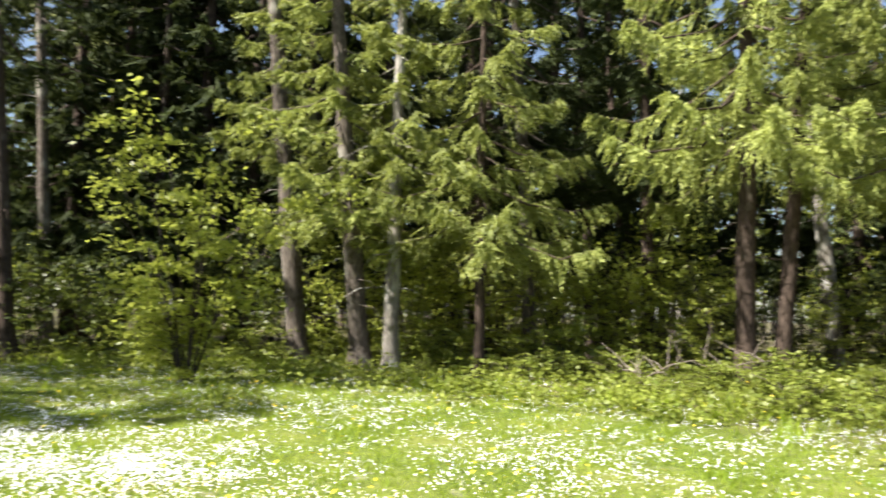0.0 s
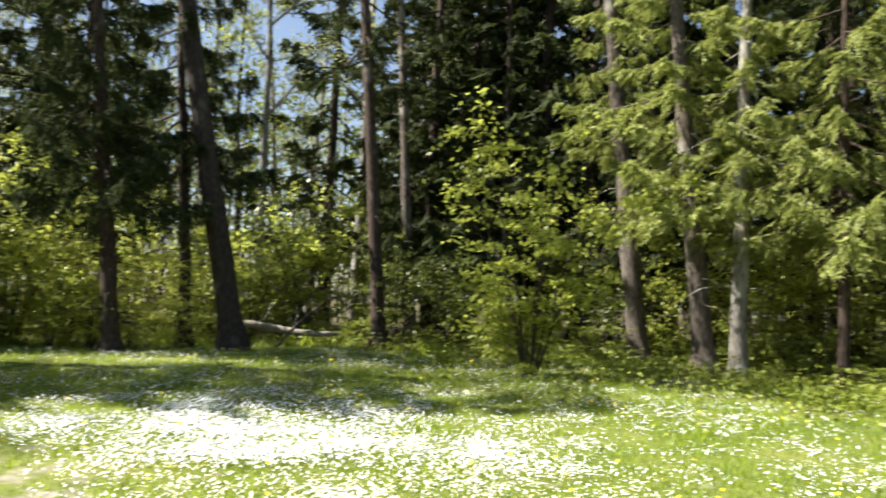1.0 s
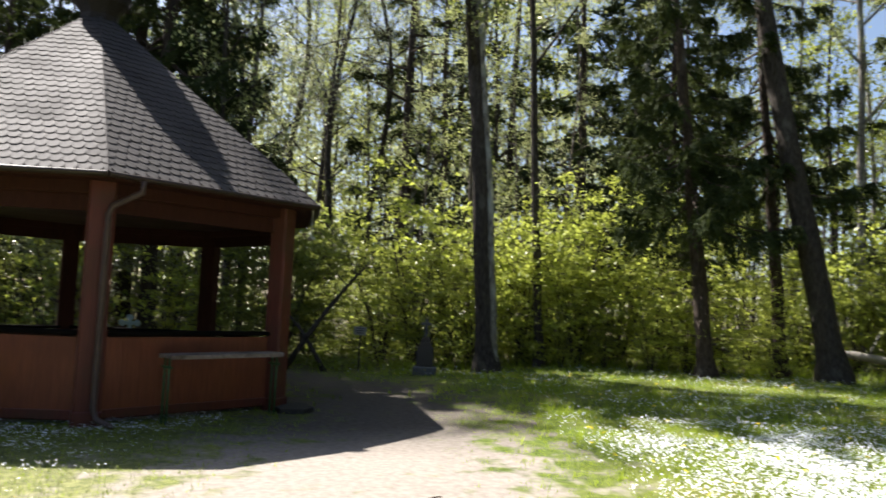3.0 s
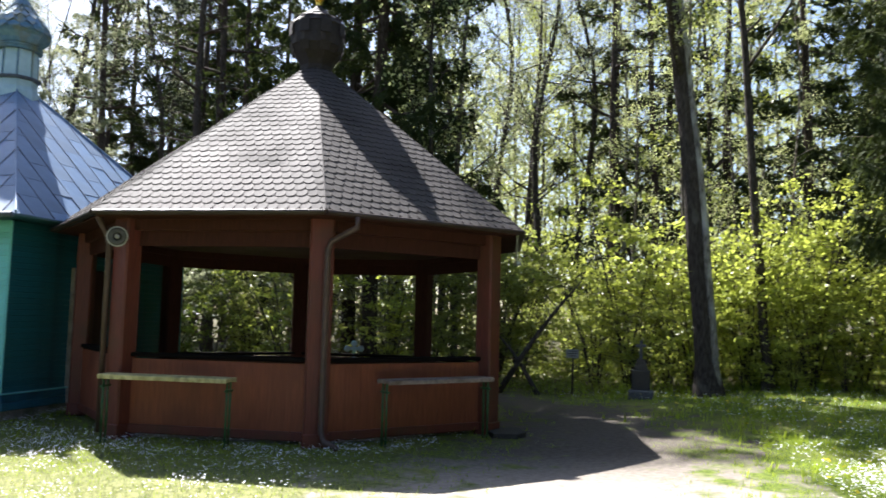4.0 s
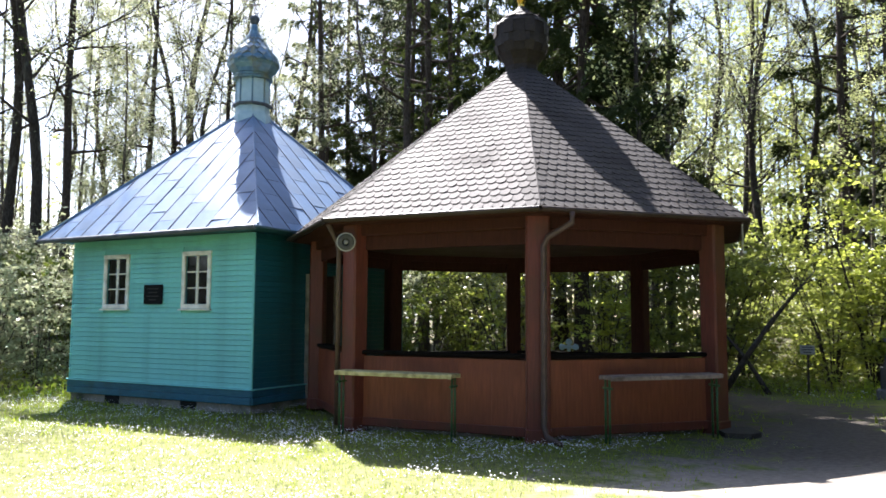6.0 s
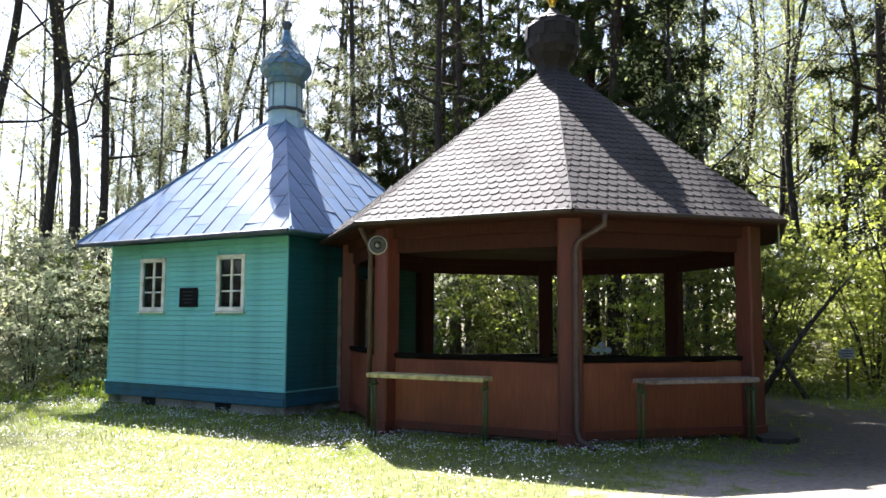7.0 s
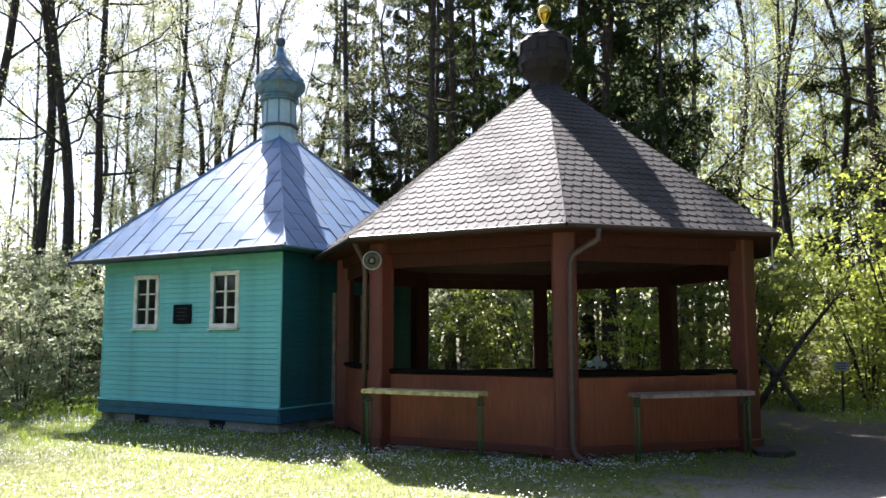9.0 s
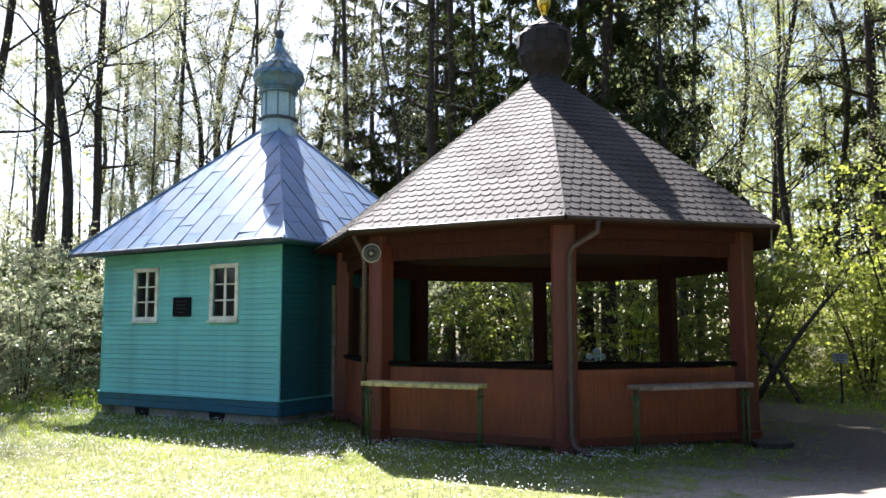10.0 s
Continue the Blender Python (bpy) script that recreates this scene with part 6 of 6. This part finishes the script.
def leaning_bough(yaw0, d0, z0, yaw1, d1, z1, r, label, bark=None, twigs=6, seed=3):
    a, b = Vector(polar(yaw0, d0)), Vector(polar(yaw1, d1))
    o = a.copy()
    a.z, b.z = z0, z1
    rr2 = random.Random(seed)
    th = thing("leaning_bough", grounded(o), label, "dead branch", "dead boughs")
    pts = [a.lerp(b, t) - o + Vector((0, 0, 0.16 * math.sin(t * 3.1))) for t in (0, 0.25, 0.5, 0.75, 1)]
    part("limb", Geo().tube(pts, [r, r * 0.85, r * 0.65, r * 0.45, r * 0.15], 8), bark or BARK_ALDER, th, smooth=True)
    for k in range(twigs):
        q = pts[1].lerp(pts[4], rr2.random())
        e = q + Vector((rr2.uniform(-0.6, 0.6), rr2.uniform(-0.6, 0.6), rr2.uniform(-0.1, 0.8)))
        part("twig", Geo().tube([q, q.lerp(e, 0.5) + Vector((0, 0, 0.05)), e], [0.014, 0.009, 0.003], 4), bark or BARK_ALDER, th)


build_gravestone()
build_grave_cross()
build_sign()
build_log()
leaning_bough(81.2, 19.0, 0.0, 75.4, 19.6, 2.7, 0.08, "dark fallen bough leaning into the bushes", seed=3, twigs=14)
leaning_bough(78.4, 18.8, 0.0, 81.8, 20.2, 1.5, 0.06, "dark crossed bough leaning into the bushes", seed=4, twigs=12)
leaning_bough(41.0, 20.4, 0.0, 36.5, 22.5, 1.5, 0.05, "thin bare bough leaning over the log", seed=5, twigs=8)
for k, (y0, d0, y1, d1, z1) in enumerate(((-8.5, 15.6, -13.5, 15.4, 0.7), (-9.5, 15.2, -7.0, 16.5, 0.55), (-12.0, 15.4, -17.5, 15.2, 0.8), (-6.5, 16.0, -9.0, 15.0, 0.35), (22.0, 18.2, 27.0, 18.6, 0.3), (24.5, 18.0, 20.0, 18.8, 0.25))):
    leaning_bough(y0, d0, 0.02, y1, d1, z1 * 0.8, 0.022, "pale bare brushwood branch lying at the wood's edge", DEADWOOD, 7, 20 + k)


def build_step():
    p = Vector(polar(80.3, 12.1))
    sl = solo("stone_step", slab([(-0.4, -0.26), (-0.09, -0.31), (0.35, -0.25), (0.4, 0.09), (0.17, 0.26), (-0.35, 0.22)], 0.1, -0.03), STEP_STONE, "low worn dark stone step beside the pavilion", "step", at=grounded(p))
    return sl


build_step()


def build_stick(yaw, d, length, turn):
    p = Vector(polar(yaw, d))
    u = Vector((math.cos(turn), math.sin(turn), 0)) * length / 2
    pts = [-u + Vector((0, 0, 0.006)), Vector((u.y * 0.15, -u.x * 0.15, 0.014)), u + Vector((0, 0, 0.008))]
    solo("stick", Geo().tube(pts, [0.006, 0.007, 0.004], 6), BARK_SPRUCE, "short dark twig lying on the sandy path", "stick", "sticks on the path", at=grounded(p))


build_stick(69.9, 6.64, 0.14, 1.9)
build_stick(74.3, 5.95, 0.1, 0.4)
build_stick(66.0, 6.2, 0.09, 2.6)
